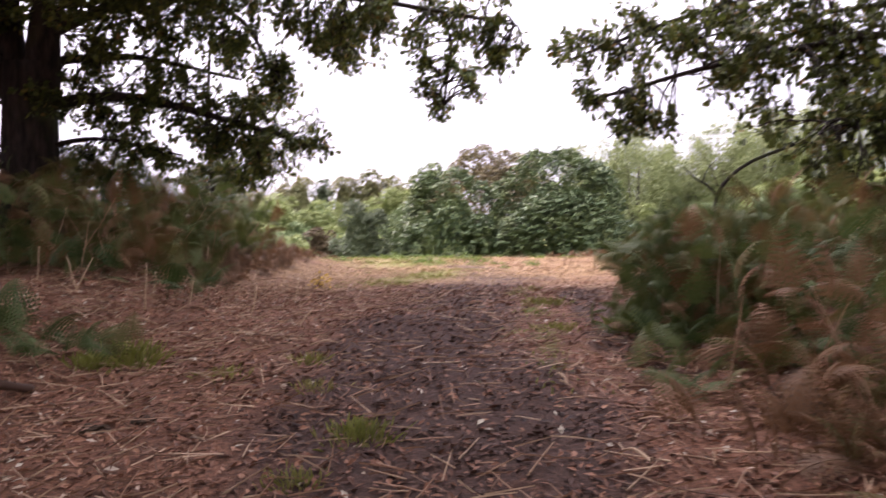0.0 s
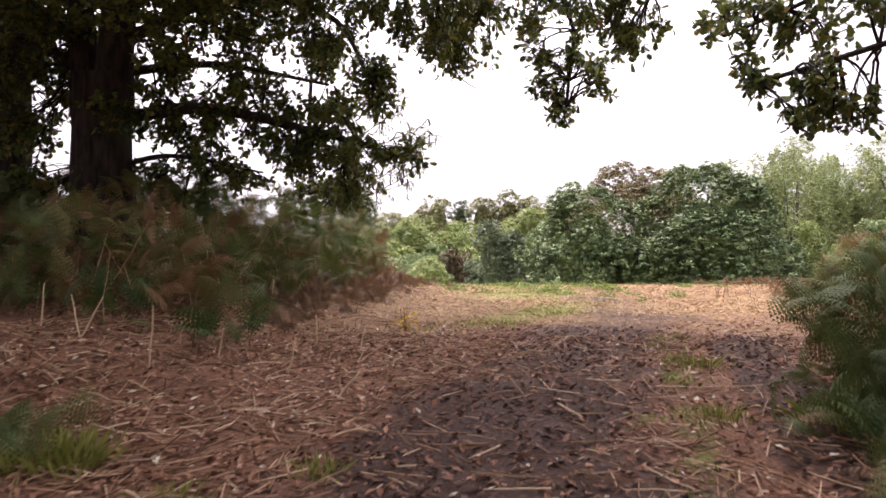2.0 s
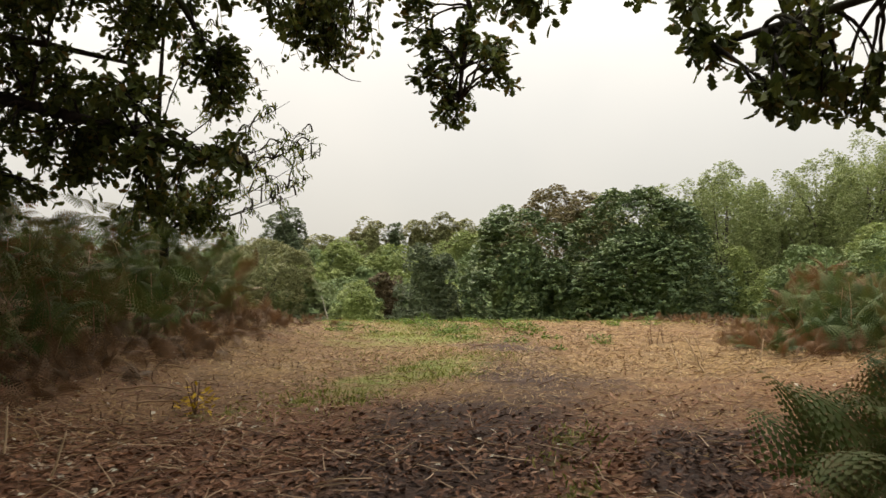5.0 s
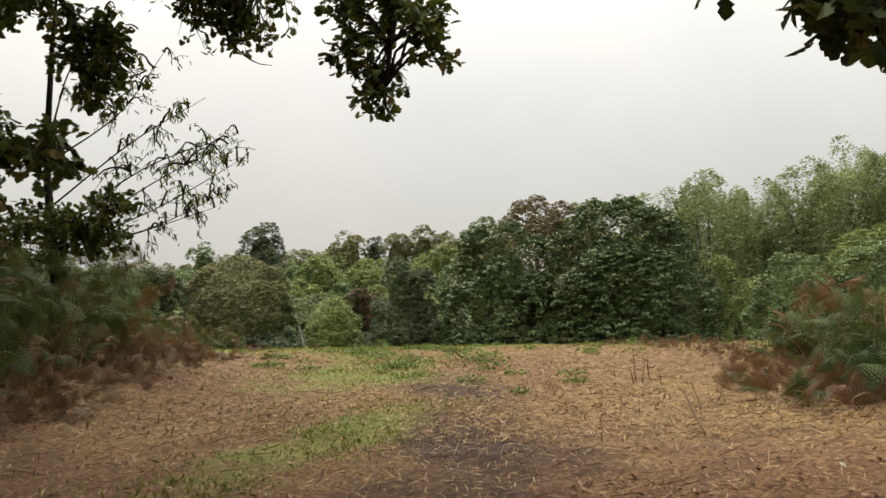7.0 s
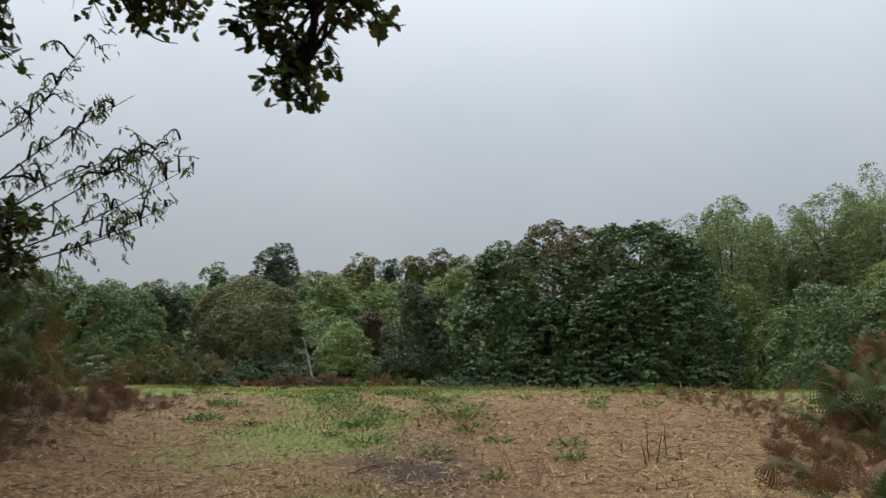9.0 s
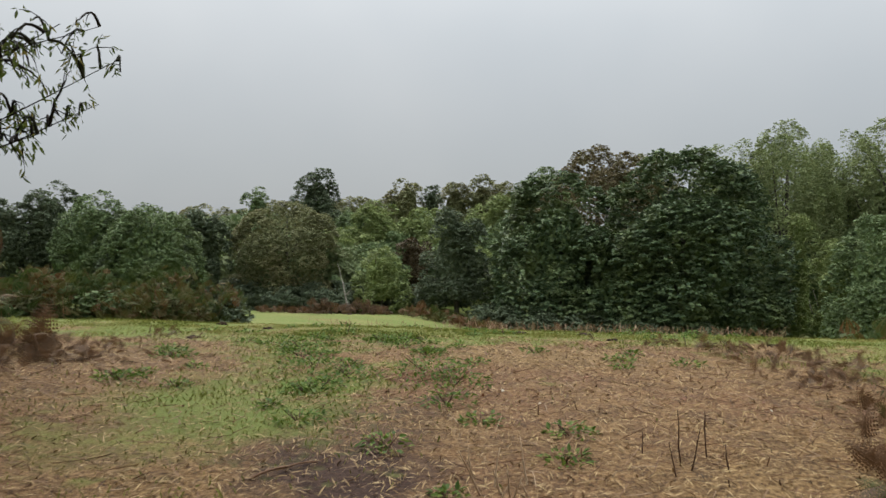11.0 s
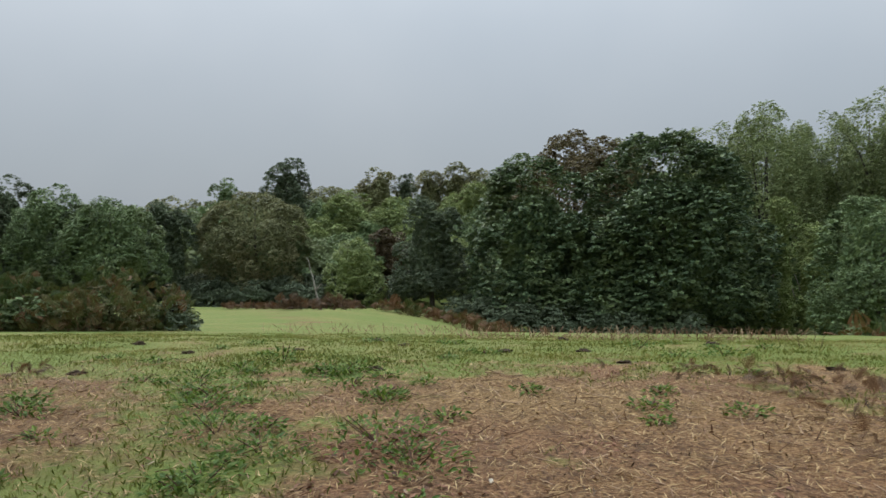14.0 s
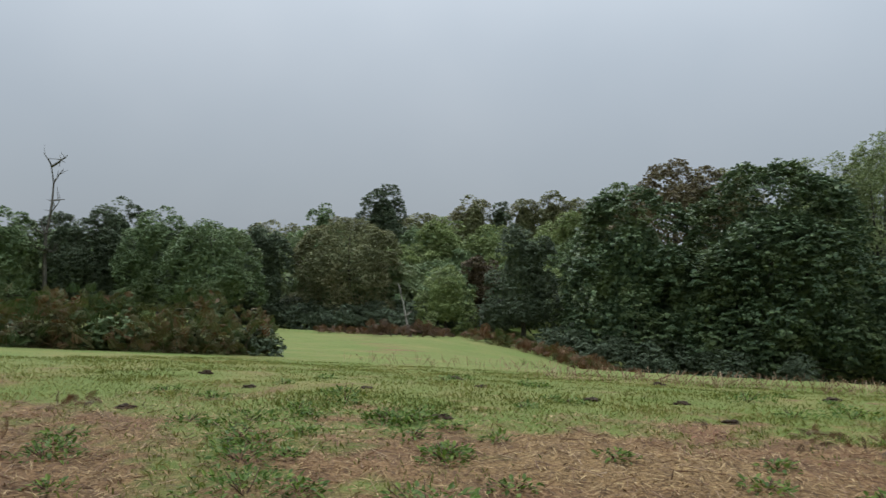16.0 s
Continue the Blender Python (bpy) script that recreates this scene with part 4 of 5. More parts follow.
def thicket(name, label, spots, sizes, tones, templates, lean=0.6, stems=0, stem_tone=(0.5, 0.9), height=1.0):
    """Standing bracken as one mass: fronds turned every way, with dry stalks between."""
    pile = Pile()
    spots = np.asarray(spots, float)
    n = len(spots)
    pick = RNG.integers(0, len(templates), n)
    z = RNG.normal(0, lean, (n, 3))
    z[:, 2] = 1
    m = frames_from(spots, z, RNG.uniform(0, 6.28, n), sizes)
    for k, (v, p) in enumerate(templates):
        sel = pick == k
        if sel.any():
            pile.spread(v, p, m[sel], np.asarray(tones)[sel])
    root = tagged(new(name, pile.mesh(name, BRACKEN)), label, "bracken", kind="stuff")
    if stems:
        sp = Pile()
        for k in RNG.integers(0, n, stems):
            a = spots[k] + RNG.normal(0, 0.15, 3) * np.array([1, 1, 0])
            a[2] = float(land(a[0], a[1])) - 0.02
            d = RNG.normal(0, 0.35, 3)
            d[2] = 1
            h = RNG.uniform(0.3, 1.0) * height
            v, p = tube(bend(a, a + d * h, 4, 0, 0.06), np.linspace(0.008, 0.004, 4), 4)
            sp.add(v, p, RNG.uniform(*stem_tone))
        tagged(new("bracken_stems", sp.mesh("bracken_stems", STEM)), "dry upright brown stalks among the bracken", "stems", kind="stuff")
    return root


def fill(poly, n):
    """n random spots inside a plan outline."""
    P = np.asarray(poly, float)
    lo, hi = P.min(0), P.max(0)
    out = np.zeros((0, 2))
    while len(out) < n:
        q = RNG.uniform(lo, hi, (n * 3, 2))
        inside = np.zeros(len(q), bool)
        j = len(P) - 1
        for i in range(len(P)):
            c = ((P[i, 1] > q[:, 1]) != (P[j, 1] > q[:, 1])) & (q[:, 0] < (P[j, 0] - P[i, 0]) * (q[:, 1] - P[i, 1]) / (P[j, 1] - P[i, 1] + 1e-12) + P[i, 0])
            inside ^= c
            j = i
        out = np.concatenate([out, q[inside]])
    return out[:n]


def mound(poly, n, low, high, edge_x, slope, tone_mid, tone_var, size, name, label, templates, stems, lean=0.6, seed=3, uneven=0.4):
    """Bracken whose fronds start at stepped heights, low at the edge and high within."""
    q = fill(poly, n)
    d = np.clip(np.abs(q[:, 0] - np.interp(q[:, 1], *edge_x)) / slope, 0, 1) ** 0.6
    lift = (low + (high - low) * d) * RNG.uniform(0.0, 1.0, n) ** 0.5
    lift = lift * (0.85 + uneven * fbm(q[:, 0], q[:, 1], 1.6, seed + 50))
    base = land(q[:, 0], q[:, 1])
    lift = np.where(RNG.uniform(0, 1, n) < 0.35, 0.25, lift)
    spots = np.c_[q, base + np.maximum(lift - 0.25, 0)]
    tones = np.clip(tone_mid + tone_var * fbm(q[:, 0], q[:, 1], 0.8, seed) + RNG.normal(0, 0.07, n), 0, 1)
    return thicket(name, label, spots, size * RNG.uniform(0.6, 1.2, n), tones, templates, lean, stems)


mound([(-3.5, 10.3), (-3.9, 14), (-4.2, 17.5), (-4.8, 20.8), (-7, 21.6), (-13, 20), (-14, 12), (-9, 10.2), (-6, 9.6)], 3400, 0.55, 1.6, ([9, 14, 21], [-3.1, -3.5, -4.4]), 0.8, 0.36, 0.45, 0.6,
      "bracken_thicket", "tall bank of browning bracken under the oak, green fronds among russet", NEAR_FRONDS, 420, seed=3)
mound([(2.2, 2.6), (2.25, 5.0), (2.25, 7.0), (2.05, 8.2), (2.1, 9.3), (3.2, 10.2), (5, 11), (8, 11.5), (8.5, 4), (5, 2.2)], 2700, 0.5, 1.2, ([3, 7, 9, 10.5, 12], [2.1, 1.8, 1.5, 3.5, 7.0]), 0.8, 0.4, 0.6, 0.5,
      "bracken_thicket", "bank of bracken beside the track, green with russet fronds", NEAR_FRONDS, 160, seed=6)
mound([(2.0, 7.5), (1.98, 9.2), (2.5, 9.8), (3.3, 9.6), (3.2, 7.2)], 620, 0.7, 1.15, ([7, 10], [1.4, 1.4]), 0.8, 0.26, 0.3, 0.42,
      "bracken_thicket", "dense green end of the bracken bank where the track opens", NEAR_FRONDS, 0, seed=21)
mound([(4.25, 15.6), (4.5, 17.8), (5.0, 20.8), (6.2, 21.2), (9, 20), (9.5, 13.5), (6.0, 14.0)], 1700, 0.5, 1.15, ([14, 21], [4.0, 4.8]), 0.8, 0.27, 0.5, 0.52,
      "bracken_thicket", "thick clump of green bracken, orange at its edge", NEAR_FRONDS, 120, seed=12)
mound([(-3.1, 11.0), (-3.0, 14.5), (-3.3, 18), (-4.0, 21.5), (-5.2, 21.8), (-4.6, 17), (-4.2, 12)], 420, 0.05, 0.4, ([10, 22], [-2.9, -3.6]), 1.2, 0.86, 0.15, 0.38,
      "fallen_bracken", "skirt of collapsed dead brown bracken below the bank", NEAR_FRONDS, 0, lean=1.3, seed=15)
mound([(3.7, 15.4), (3.6, 17.5), (4.2, 21), (5.2, 21.3), (4.8, 18), (4.6, 15.2)], 220, 0.05, 0.35, ([14, 22], [3.5, 4.2]), 1.0, 0.72, 0.2, 0.36,
      "fallen_bracken", "low orange-brown dying bracken at the foot of a green clump", NEAR_FRONDS, 0, lean=1.2, seed=16)
mound([(-10.6, 39.6), (-12, 38), (-17, 35.6), (-30, 36), (-34, 38), (-34, 40.5), (-17, 39.5), (-12, 41.5)], 5200, 0.5, 1.6, ([36, 46], [-10, -10]), 2.0, 0.36, 0.35, 0.55,
      "bracken_hedge", "long low thicket of brown and green bracken along the field", FAR_FRONDS, 500, seed=8, uneven=0.75)
mound([(-24, 80), (-17, 79.5), (-17, 83), (-24, 83)], 120, 0.1, 0.9, ([70, 90], [-17, -17]), 2, 0.9, 0.12, 1.2, "bracken_patch", "low dark brown bracken patch on the grassy rise", FAR_FRONDS, 0)
mound([(-16, 82), (-5, 79), (3, 76), (5, 80), (-4, 88), (-16, 87)], 800, 0.1, 1.0, ([70, 90], [-16, -16]), 2, 0.5, 0.5, 1.1, "bracken_patch", "strip of brown bracken along the foot of the wood", FAR_FRONDS, 0)
mound([(-31, 84), (-24, 84.5), (-24, 87), (-31, 87)], 110, 0.0, 0.4, ([70, 90], [-24, -24]), 2, 0.8, 0.1, 0.9, "bracken_patch", "flat russet bracken patch by the wood edge", FAR_FRONDS, 0)
mound([(9.5, 44), (13, 40), (20, 42), (22, 50), (14, 52)], 160, 0.0, 0.6, ([30, 60], [9, 9]), 4, 0.45, 0.6, 1.0, "bracken_patch", "green and orange bracken at the field corner", FAR_FRONDS, 20)


for x, y, w, h, mat, what in [(-11.3, 39.5, 2.4, 1.15, DARK_LEAF, "dense dark gorse bush at the end of the bracken"), (-13.2, 38.6, 2.6, 1.1, OLIVE_LEAF, "tangled olive-brown bramble bush in the bracken"), (-15.2, 37.6, 2.8, 1.3, GREEN_LEAF, "tangled green bramble bush in the bracken"),
                             (-17.4, 37.0, 2.8, 1.35, OLIVE_LEAF, "tangled olive-brown bramble bush in the bracken"), (-19.8, 37.2, 3.0, 1.5, DARK_LEAF, "tangled dark bramble bush in the bracken"), (-22.5, 37.4, 3.2, 1.5, GREEN_LEAF, "tangled green bramble bush in the bracken"), (-25.5, 37.8, 3.2, 1.5, OLIVE_LEAF, "tangled olive-brown bramble bush in the bracken"), (-28.5, 38, 3.2, 1.5, DARK_LEAF, "tangled dark bramble bush in the bracken")]:
    far_tree("bramble_bush" if "bramble" in what else "gorse_bush", what, x, y, float(land(x, y, False)) + h * 0.85, w * 0.8, mat, 16, 8, 0.12, 0.1, 0.0, OAK_BARK, 0.7, category="bush", limbs=2, lobe=0.34, tuft=0.13)
FROND_MESHES = {}


def frond_mesh(k, tone):
    key = (k, round(float(tone) * 12))
    if key not in FROND_MESHES:
        v, p = NEAR_FRONDS[k]
        FROND_MESHES[key] = mesh_of("frond", v, p, BRACKEN, np.full(len(v), key[1] / 12))
    return FROND_MESHES[key]


def fern_clump(label, x, y, n, size, tone, spread):
    root = tagged(new("fern_clump"), label, "fern")
    root.location = (x, y, float(land(x, y)))
    q = np.c_[RNG.normal(x, spread, n), RNG.normal(y, spread, n)]
    z = RNG.normal(0, 0.45, (n, 3))
    z[:, 2] = 1
    m = frames_from(np.c_[q - [x, y], land(q[:, 0], q[:, 1]) - 0.02 - root.location.z], z, RNG.uniform(0, 6.28, n), size * RNG.uniform(0.6, 1.2, n))
    for a in m:
        ob = part_of("frond", frond_mesh(RNG.integers(0, 3), np.clip(RNG.normal(tone, 0.1), 0, 1)), root)
        ob.matrix_local = Matrix(a.tolist())


GREEN_FERN = "small clump of fresh green fern fronds"
for x, y, n, s, tn, sp in [(-2.7, 6.9, 14, 0.42, 0.25, 0.22), (-3.4, 6.7, 22, 0.5, 0.12, 0.3), (-4.2, 6.9, 24, 0.55, 0.1, 0.35), (-4.9, 7.2, 20, 0.6, 0.12, 0.35), (-3.2, 9.9, 14, 0.6, 0.08, 0.2), (-4.4, 10.1, 16, 0.6, 0.12, 0.3),
                           (1.9, 8.0, 12, 0.45, 0.2, 0.15), (2.1, 7.2, 14, 0.5, 0.14, 0.2), (2.0, 5.9, 12, 0.45, 0.18, 0.2), (3.7, 16.2, 10, 0.4, 0.15, 0.15), (3.75, 17.6, 8, 0.35, 0.2, 0.12), (4.9, 20.2, 14, 0.8, 0.05, 0.2)]:
    fern_clump(GREEN_FERN, x, y, n, s, tn, sp)
for x, y, n, s, tn, sp in [(2.15, 4.6, 14, 0.55, 0.7, 0.25), (2.3, 6.4, 12, 0.6, 0.68, 0.25), (-5.0, 21.5, 20, 0.6, 0.72, 0.3), (-4.6, 19.6, 16, 0.5, 0.7, 0.3), (3.6, 17.0, 14, 0.5, 0.7, 0.3)]:
    fern_clump("clump of withered russet bracken fronds", x, y, n, s, tn, sp)

# ---- litter, stalks and turf on the ground ----
FLAKE = np.array([(0, -0.5, 0), (0.24, 0, 0.1), (0, 0.5, 0.02), (-0.24, 0, 0.08)])


def scatter(n, x0, x1, y0, y1, near=1.0):
    """Spots over the track, thicker where the track begins."""
    y = y0 + (y1 - y0) * RNG.uniform(0, 1, n) ** near
    return np.c_[RNG.uniform(x0, x1, n), y]


def leaf_litter():
    pile = Pile()
    q = np.concatenate([scatter(40000, -5.0, 2.8, 1.0, 12, 1.1), scatter(26000, -6, 5.0, 10, 17, 1.0), scatter(62000, -5, 6.0, 15, 26, 1.0)])
    keep = RNG.uniform(0, 1, len(q)) < (1 - 0.85 * grass_at(q[:, 0], q[:, 1])) * (1 - 0.2 * soil_at(q[:, 0], q[:, 1]))
    q = q[keep]
    n = len(q)
    z = RNG.normal(0, 0.35, (n, 3))
    z[:, 2] = 1
    soil = soil_at(q[:, 0], q[:, 1])
    tone = np.clip(RNG.normal(0.62, 0.17, n) - 0.34 * soil + 0.1 * dry_at(q[:, 0], q[:, 1]) + 0.12 * fbm(q[:, 0], q[:, 1], 0.9, 12), 0, 0.95)
    tone = np.where(RNG.uniform(0, 1, n) < 0.012, 0.98, tone)
    m = frames_from(np.c_[q, land(q[:, 0], q[:, 1]) + 0.012], z, RNG.uniform(0, 6.28, n), RNG.uniform(0.025, 0.085, n))
    open_field = dry_at(q[:, 0], q[:, 1]) > RNG.uniform(0.05, 0.5, n)
    pile.spread(FLAKE, FAR_POLY, m[~open_field], tone[~open_field])
    straw = Pile()
    straw.spread(FLAKE * np.array([0.3, 1.5, 1.0]), FAR_POLY, m[open_field], np.clip(RNG.normal(0.5, 0.28, open_field.sum()), 0, 1))
    tagged(new("straw_litter", straw.mesh("straw_litter", STRAW)), "bleached straw-coloured bracken shreds on the open ground", "litter", kind="stuff")
    tagged(new("leaf_litter", pile.mesh("leaf_litter", LITTER)), "fallen brown leaves and crumbled bracken covering the ground", "leaf litter", kind="stuff")


leaf_litter()


def stalk_litter():
    pile = Pile()
    q = np.concatenate([scatter(5200, -5, 2.4, 1.2, 12, 1.0), scatter(3800, -6, 5.2, 11, 25, 1.0)])
    keep = RNG.uniform(0, 1, len(q)) < (1 - 0.9 * grass_at(q[:, 0], q[:, 1])) * (1 - 0.8 * soil_at(q[:, 0], q[:, 1]))
    for x, y in q[keep]:
        a = RNG.uniform(0, 6.28)
        near = float(1 - smooth(8, 14, y))
        L = RNG.uniform(0.08, 0.24 + 0.14 * near)
        e = np.array([x + L * math.cos(a), y + L * math.sin(a)])
        z0, z1 = land(np.array([x, e[0]]), np.array([y, e[1]])) + RNG.uniform(0.008, 0.03)
        z1 += abs(RNG.normal(0, 0.035))
        v, p = tube(bend((x, y, z0), (e[0], e[1], z1), 3, 0, 0.04), np.array([0.0035, 0.003, 0.002]) * (1 + 0.5 * near), 3)
        pile.add(v, p, RNG.uniform(0.4, 1.0))
    tagged(new("stalk_litter", pile.mesh("stalk_litter", STEM)), "broken pale bracken stalks lying flat on the ground", "litter", kind="stuff")


stalk_litter()


def stubble():
    """Cut bracken stumps standing in the litter."""
    pile = Pile()
    q = np.concatenate([fill([(1.6, 14.5), (4.0, 18), (5, 24), (1.6, 24), (1.2, 19)], 110), fill([(-1.8, 14), (-2.6, 21), (-5.2, 22), (-3.6, 13)], 80), fill([(-3.4, 7.6), (-1.6, 8), (-2.2, 13), (-3.6, 12)], 90)])
    for x, y in q:
        z0 = float(land(x, y)) - 0.02
        h = RNG.uniform(0.02, 0.1)
        d = RNG.normal(0, 0.2, 2)
        v, p = tube(bend((x, y, z0), (x + d[0] * h, y + d[1] * h, z0 + h), 3, 0, 0.05), [0.0055, 0.005, 0.0035], 4)
        pile.add(v, p, RNG.uniform(0.15, 0.75))
    tagged(new("bracken_stubble", pile.mesh("bracken_stubble", STEM)), "short dark cut bracken stumps sticking out of the litter", "stubble", kind="stuff")


stubble()


def turf():
    pile = Pile()
    q = np.concatenate([scatter(85000, -7.5, 7.5, 12, 27, 0.9), scatter(80000, -11, 12, 25, 37, 1.0), scatter(6000, 0.6, 1.6, 5, 13), scatter(9000, -1.8, 0.8, 12, 17.5)])
    g = grass_at(q[:, 0], q[:, 1])
    q = q[RNG.uniform(0, 1, len(q)) < g]
    n = len(q)
    h = RNG.uniform(0.018, 0.055, n) * (1 + 0.8 * np.clip(fbm(q[:, 0], q[:, 1], 0.7, 21), -0.4, 1))
    z = RNG.normal(0, 0.5, (n, 3))
    z[:, 2] = 1
    blade = np.array([(-0.1, 0, 0), (0.1, 0, 0), (0.07, 0.15, 0.6), (0, 0.55, 0.95), (-0.07, 0.15, 0.6)])
    poly = [np.array([[0, 1, 2, 3, 4]])]
    tone = np.clip(0.48 + 0.45 * fbm(q[:, 0], q[:, 1], 1.3, 23) + RNG.normal(0, 0.22, n), 0, 1)
    pile.spread(blade, poly, frames_from(np.c_[q, land(q[:, 0], q[:, 1]) - 0.005], z, RNG.uniform(0, 6.28, n), h), tone)
    tagged(new("turf", pile.mesh("turf", GRASS)), "short green and straw-coloured grass blades over the field", "grass", kind="stuff")


turf()


def grass_tuft(label, x, y, r, h, n, tone):
    pile = Pile()
    q = np.c_[RNG.normal(x, r, n), RNG.normal(y, r, n)]
    z = np.c_[(q - [x, y]) / r * 0.35 + RNG.normal(0, 0.2, (n, 2)), np.ones(n)]
    blade = np.array([(-0.03, 0, 0), (0.03, 0, 0), (0.02, 0.08, 0.6), (0, 0.32, 1.0), (-0.02, 0.08, 0.6)])
    pile.spread(blade, [np.array([[0, 1, 2, 3, 4]])], frames_from(np.c_[q, land(q[:, 0], q[:, 1]) - 0.005], z, RNG.uniform(0, 6.28, n), h * RNG.uniform(0.5, 1.2, n)), np.clip(RNG.normal(tone, 0.12, n), 0, 1))
    root = tagged(new("grass_tuft"), label, "grass tuft")
    tagged(part_of("grass", pile.mesh("grass", GRASS), root), kind="stuff")


TUFT = "small bright green grass tuft growing out of the brown litter"
for x, y, r, h, n, tn in [(-0.27, 5.05, 0.09, 0.1, 220, 0.4), (-0.5, 4.35, 0.07, 0.06, 160, 0.45), (-0.95, 6.9, 0.07, 0.09, 100, 0.6), (-0.75, 6.1, 0.08, 0.07, 90, 0.65), (-2.4, 6.8, 0.1, 0.2, 160, 0.55), (-2.65, 6.6, 0.08, 0.14, 100, 0.5), (-1.5, 6.4, 0.08, 0.08, 80, 0.6), (1.3, 9.9, 0.1, 0.1, 140, 0.4), (1.25, 8.2, 0.1, 0.09, 120, 0.55), (2.0, 8.1, 0.1, 0.2, 140, 0.35)]:
    grass_tuft(TUFT, x, y, r, h, n, tn)


def weed_plant(label, x, y, r, h, n, material, name="weed_plant"):
    """Low broad-leaved plant in a loose rosette."""
    pile = Pile()
    n = int(n * 1.8)
    a = RNG.uniform(0, 6.28, n)
    d = r * RNG.uniform(0, 1, n) ** 0.7
    p = np.c_[x + d * np.cos(a), y + d * np.sin(a), np.zeros(n)]
    p[:, 2] = land(p[:, 0], p[:, 1]) + h * RNG.uniform(0.0, 1.0, n) * (1 - 0.6 * d / r)
    ydir = np.c_[np.cos(a), np.sin(a), RNG.normal(0.45, 0.4, n)] + RNG.normal(0, 0.35, (n, 3))
    pile.spread(LONG_SHAPE * np.array([1.9, 1, 1]), LONG_POLYS, frames_along(p, ydir, np.array([[0, 0, 1.0]]) + RNG.normal(0, 0.25, (n, 3)), RNG.uniform(0.03, 0.075, n)), np.zeros(n))
    stem = Pile()
    for i in range(4):
        b = RNG.uniform(0, 6.28)
        z0 = float(land(x, y)) - 0.02
        stem.add(*tube(bend((x, y, z0), (x + r * 0.5 * math.cos(b), y + r * 0.5 * math.sin(b), z0 + h), 4), np.linspace(0.006, 0.003, 4), 4), 0.3)
    root = tagged(new(name), label, "plant")
    tagged(part_of("foliage", pile.mesh("foliage", material), root), kind="stuff")
    part_of("stem", stem.mesh("stem", STEM), root)


WEEDS = "low leafy green weed growing in the turf"
for x, y, r, h, n in [(-1.3, 21.9, 0.5, 0.16, 130), (-0.7, 21.4, 0.35, 0.14, 90), (0.1, 21.75, 0.55, 0.2, 150), (0.5, 21.2, 0.4, 0.16, 100), (-1.75, 22.6, 0.35, 0.12, 80), (-1.9, 23.1, 0.3, 0.12, 70), (-0.9, 20.6, 0.3, 0.1, 60), (-2.15, 25.6, 0.25, 0.25, 60), (0.6, 20.3, 0.3, 0.14, 70), (-0.2, 23.2, 0.25, 0.1, 50), (3.6, 27.2, 0.4, 0.15, 90), (-2.6, 24.2, 0.3, 0.1, 60), (2.6, 29, 0.4, 0.18, 70), (-4.7, 51, 0.4, 0.35, 60), (-3.3, 22.2, 0.3, 0.12, 60), (-0.5, 19.4, 0.25, 0.1, 50), (0.45, 18.7, 0.2, 0.12, 40)]:
    weed_plant(WEEDS, x, y, r, h, n, WEED)
spots = np.concatenate([fill([(-4.5, 20), (-3, 18), (1.5, 17.5), (4.5, 26), (5, 31), (-5, 31)], 34), fill([(-3.5, 20.5), (-0.5, 20), (0.6, 22), (-0.5, 25), (-4, 25.5)], 26)])
for x, y in spots:
    s = RNG.uniform(0.1, 0.3)
    weed_plant(WEEDS, float(x), float(y), s, s * 0.45, int(150 * s) + 12, WEED)
weed_plant("small plant with bright yellow leaves beside the bracken", -1.95, 12.4, 0.16, 0.3, 40, YELLOW, "yellow_plant")


def clod(label, x, y, r):
    """A torn lump of earth and dead fronds."""
    bm = bmesh.new()
    bmesh.ops.create_icosphere(bm, subdivisions=3, radius=1.0)
    s = RNG.uniform(0, 50)
    for v in bm.verts:
        k = 1 + 0.6 * noise.noise(v.co * 1.7 + Vector((s, 0, 0))) + 0.4 * noise.noise(v.co * 5 + Vector((0, s, 0)))
        v.co = Vector((v.co.x * r * k, v.co.y * r * 0.8 * k, v.co.z * r * 0.4 * k))
    me = bpy.data.meshes.new("clod")
    bm.to_mesh(me)
    bm.free()
    me.materials.append(CLOD)
    ob = tagged(new("earth_clod", me), label, "clod")
    ob.location = (x, y, float(land(x, y)) + r * 0.02)


def clod_material():
    m, nt, bsdf = node_material("clod_earth", 0.95)
    n = noise_node(nt, object_coords(nt), 40, 6, 0.7)
    nt.links.new(ramp_node(nt, n, [(0.35, (0.02, 0.013, 0.008)), (0.65, (0.09, 0.055, 0.03))]), bsdf.inputs["Base Color"])
    bump_node(nt, bsdf, n, 1.0, 0.02)
    return m


CLOD = clod_material()
for x, y, r in [(-0.8, 25.1, 0.16), (0.55, 27.5, 0.16), (1.7, 27.8, 0.15), (-2.2, 30.6, 0.2), (2.2, 26.2, 0.14), (-3.9, 26.4, 0.14), (-4.2, 24.3, 0.14), (-1.95, 5.2, 0.13), (-1.7, 5.35, 0.12), (3.9, 30.1, 0.18), (1.3, 33.5, 0.2), (-5.6, 28, 0.16), (-2.6, 27.4, 0.12), (-1.2, 28.6, 0.14), (4.6, 25.7, 0.15)]:
    clod("dark lump of torn-up earth lying on the turf", x, y, r * 0.7)


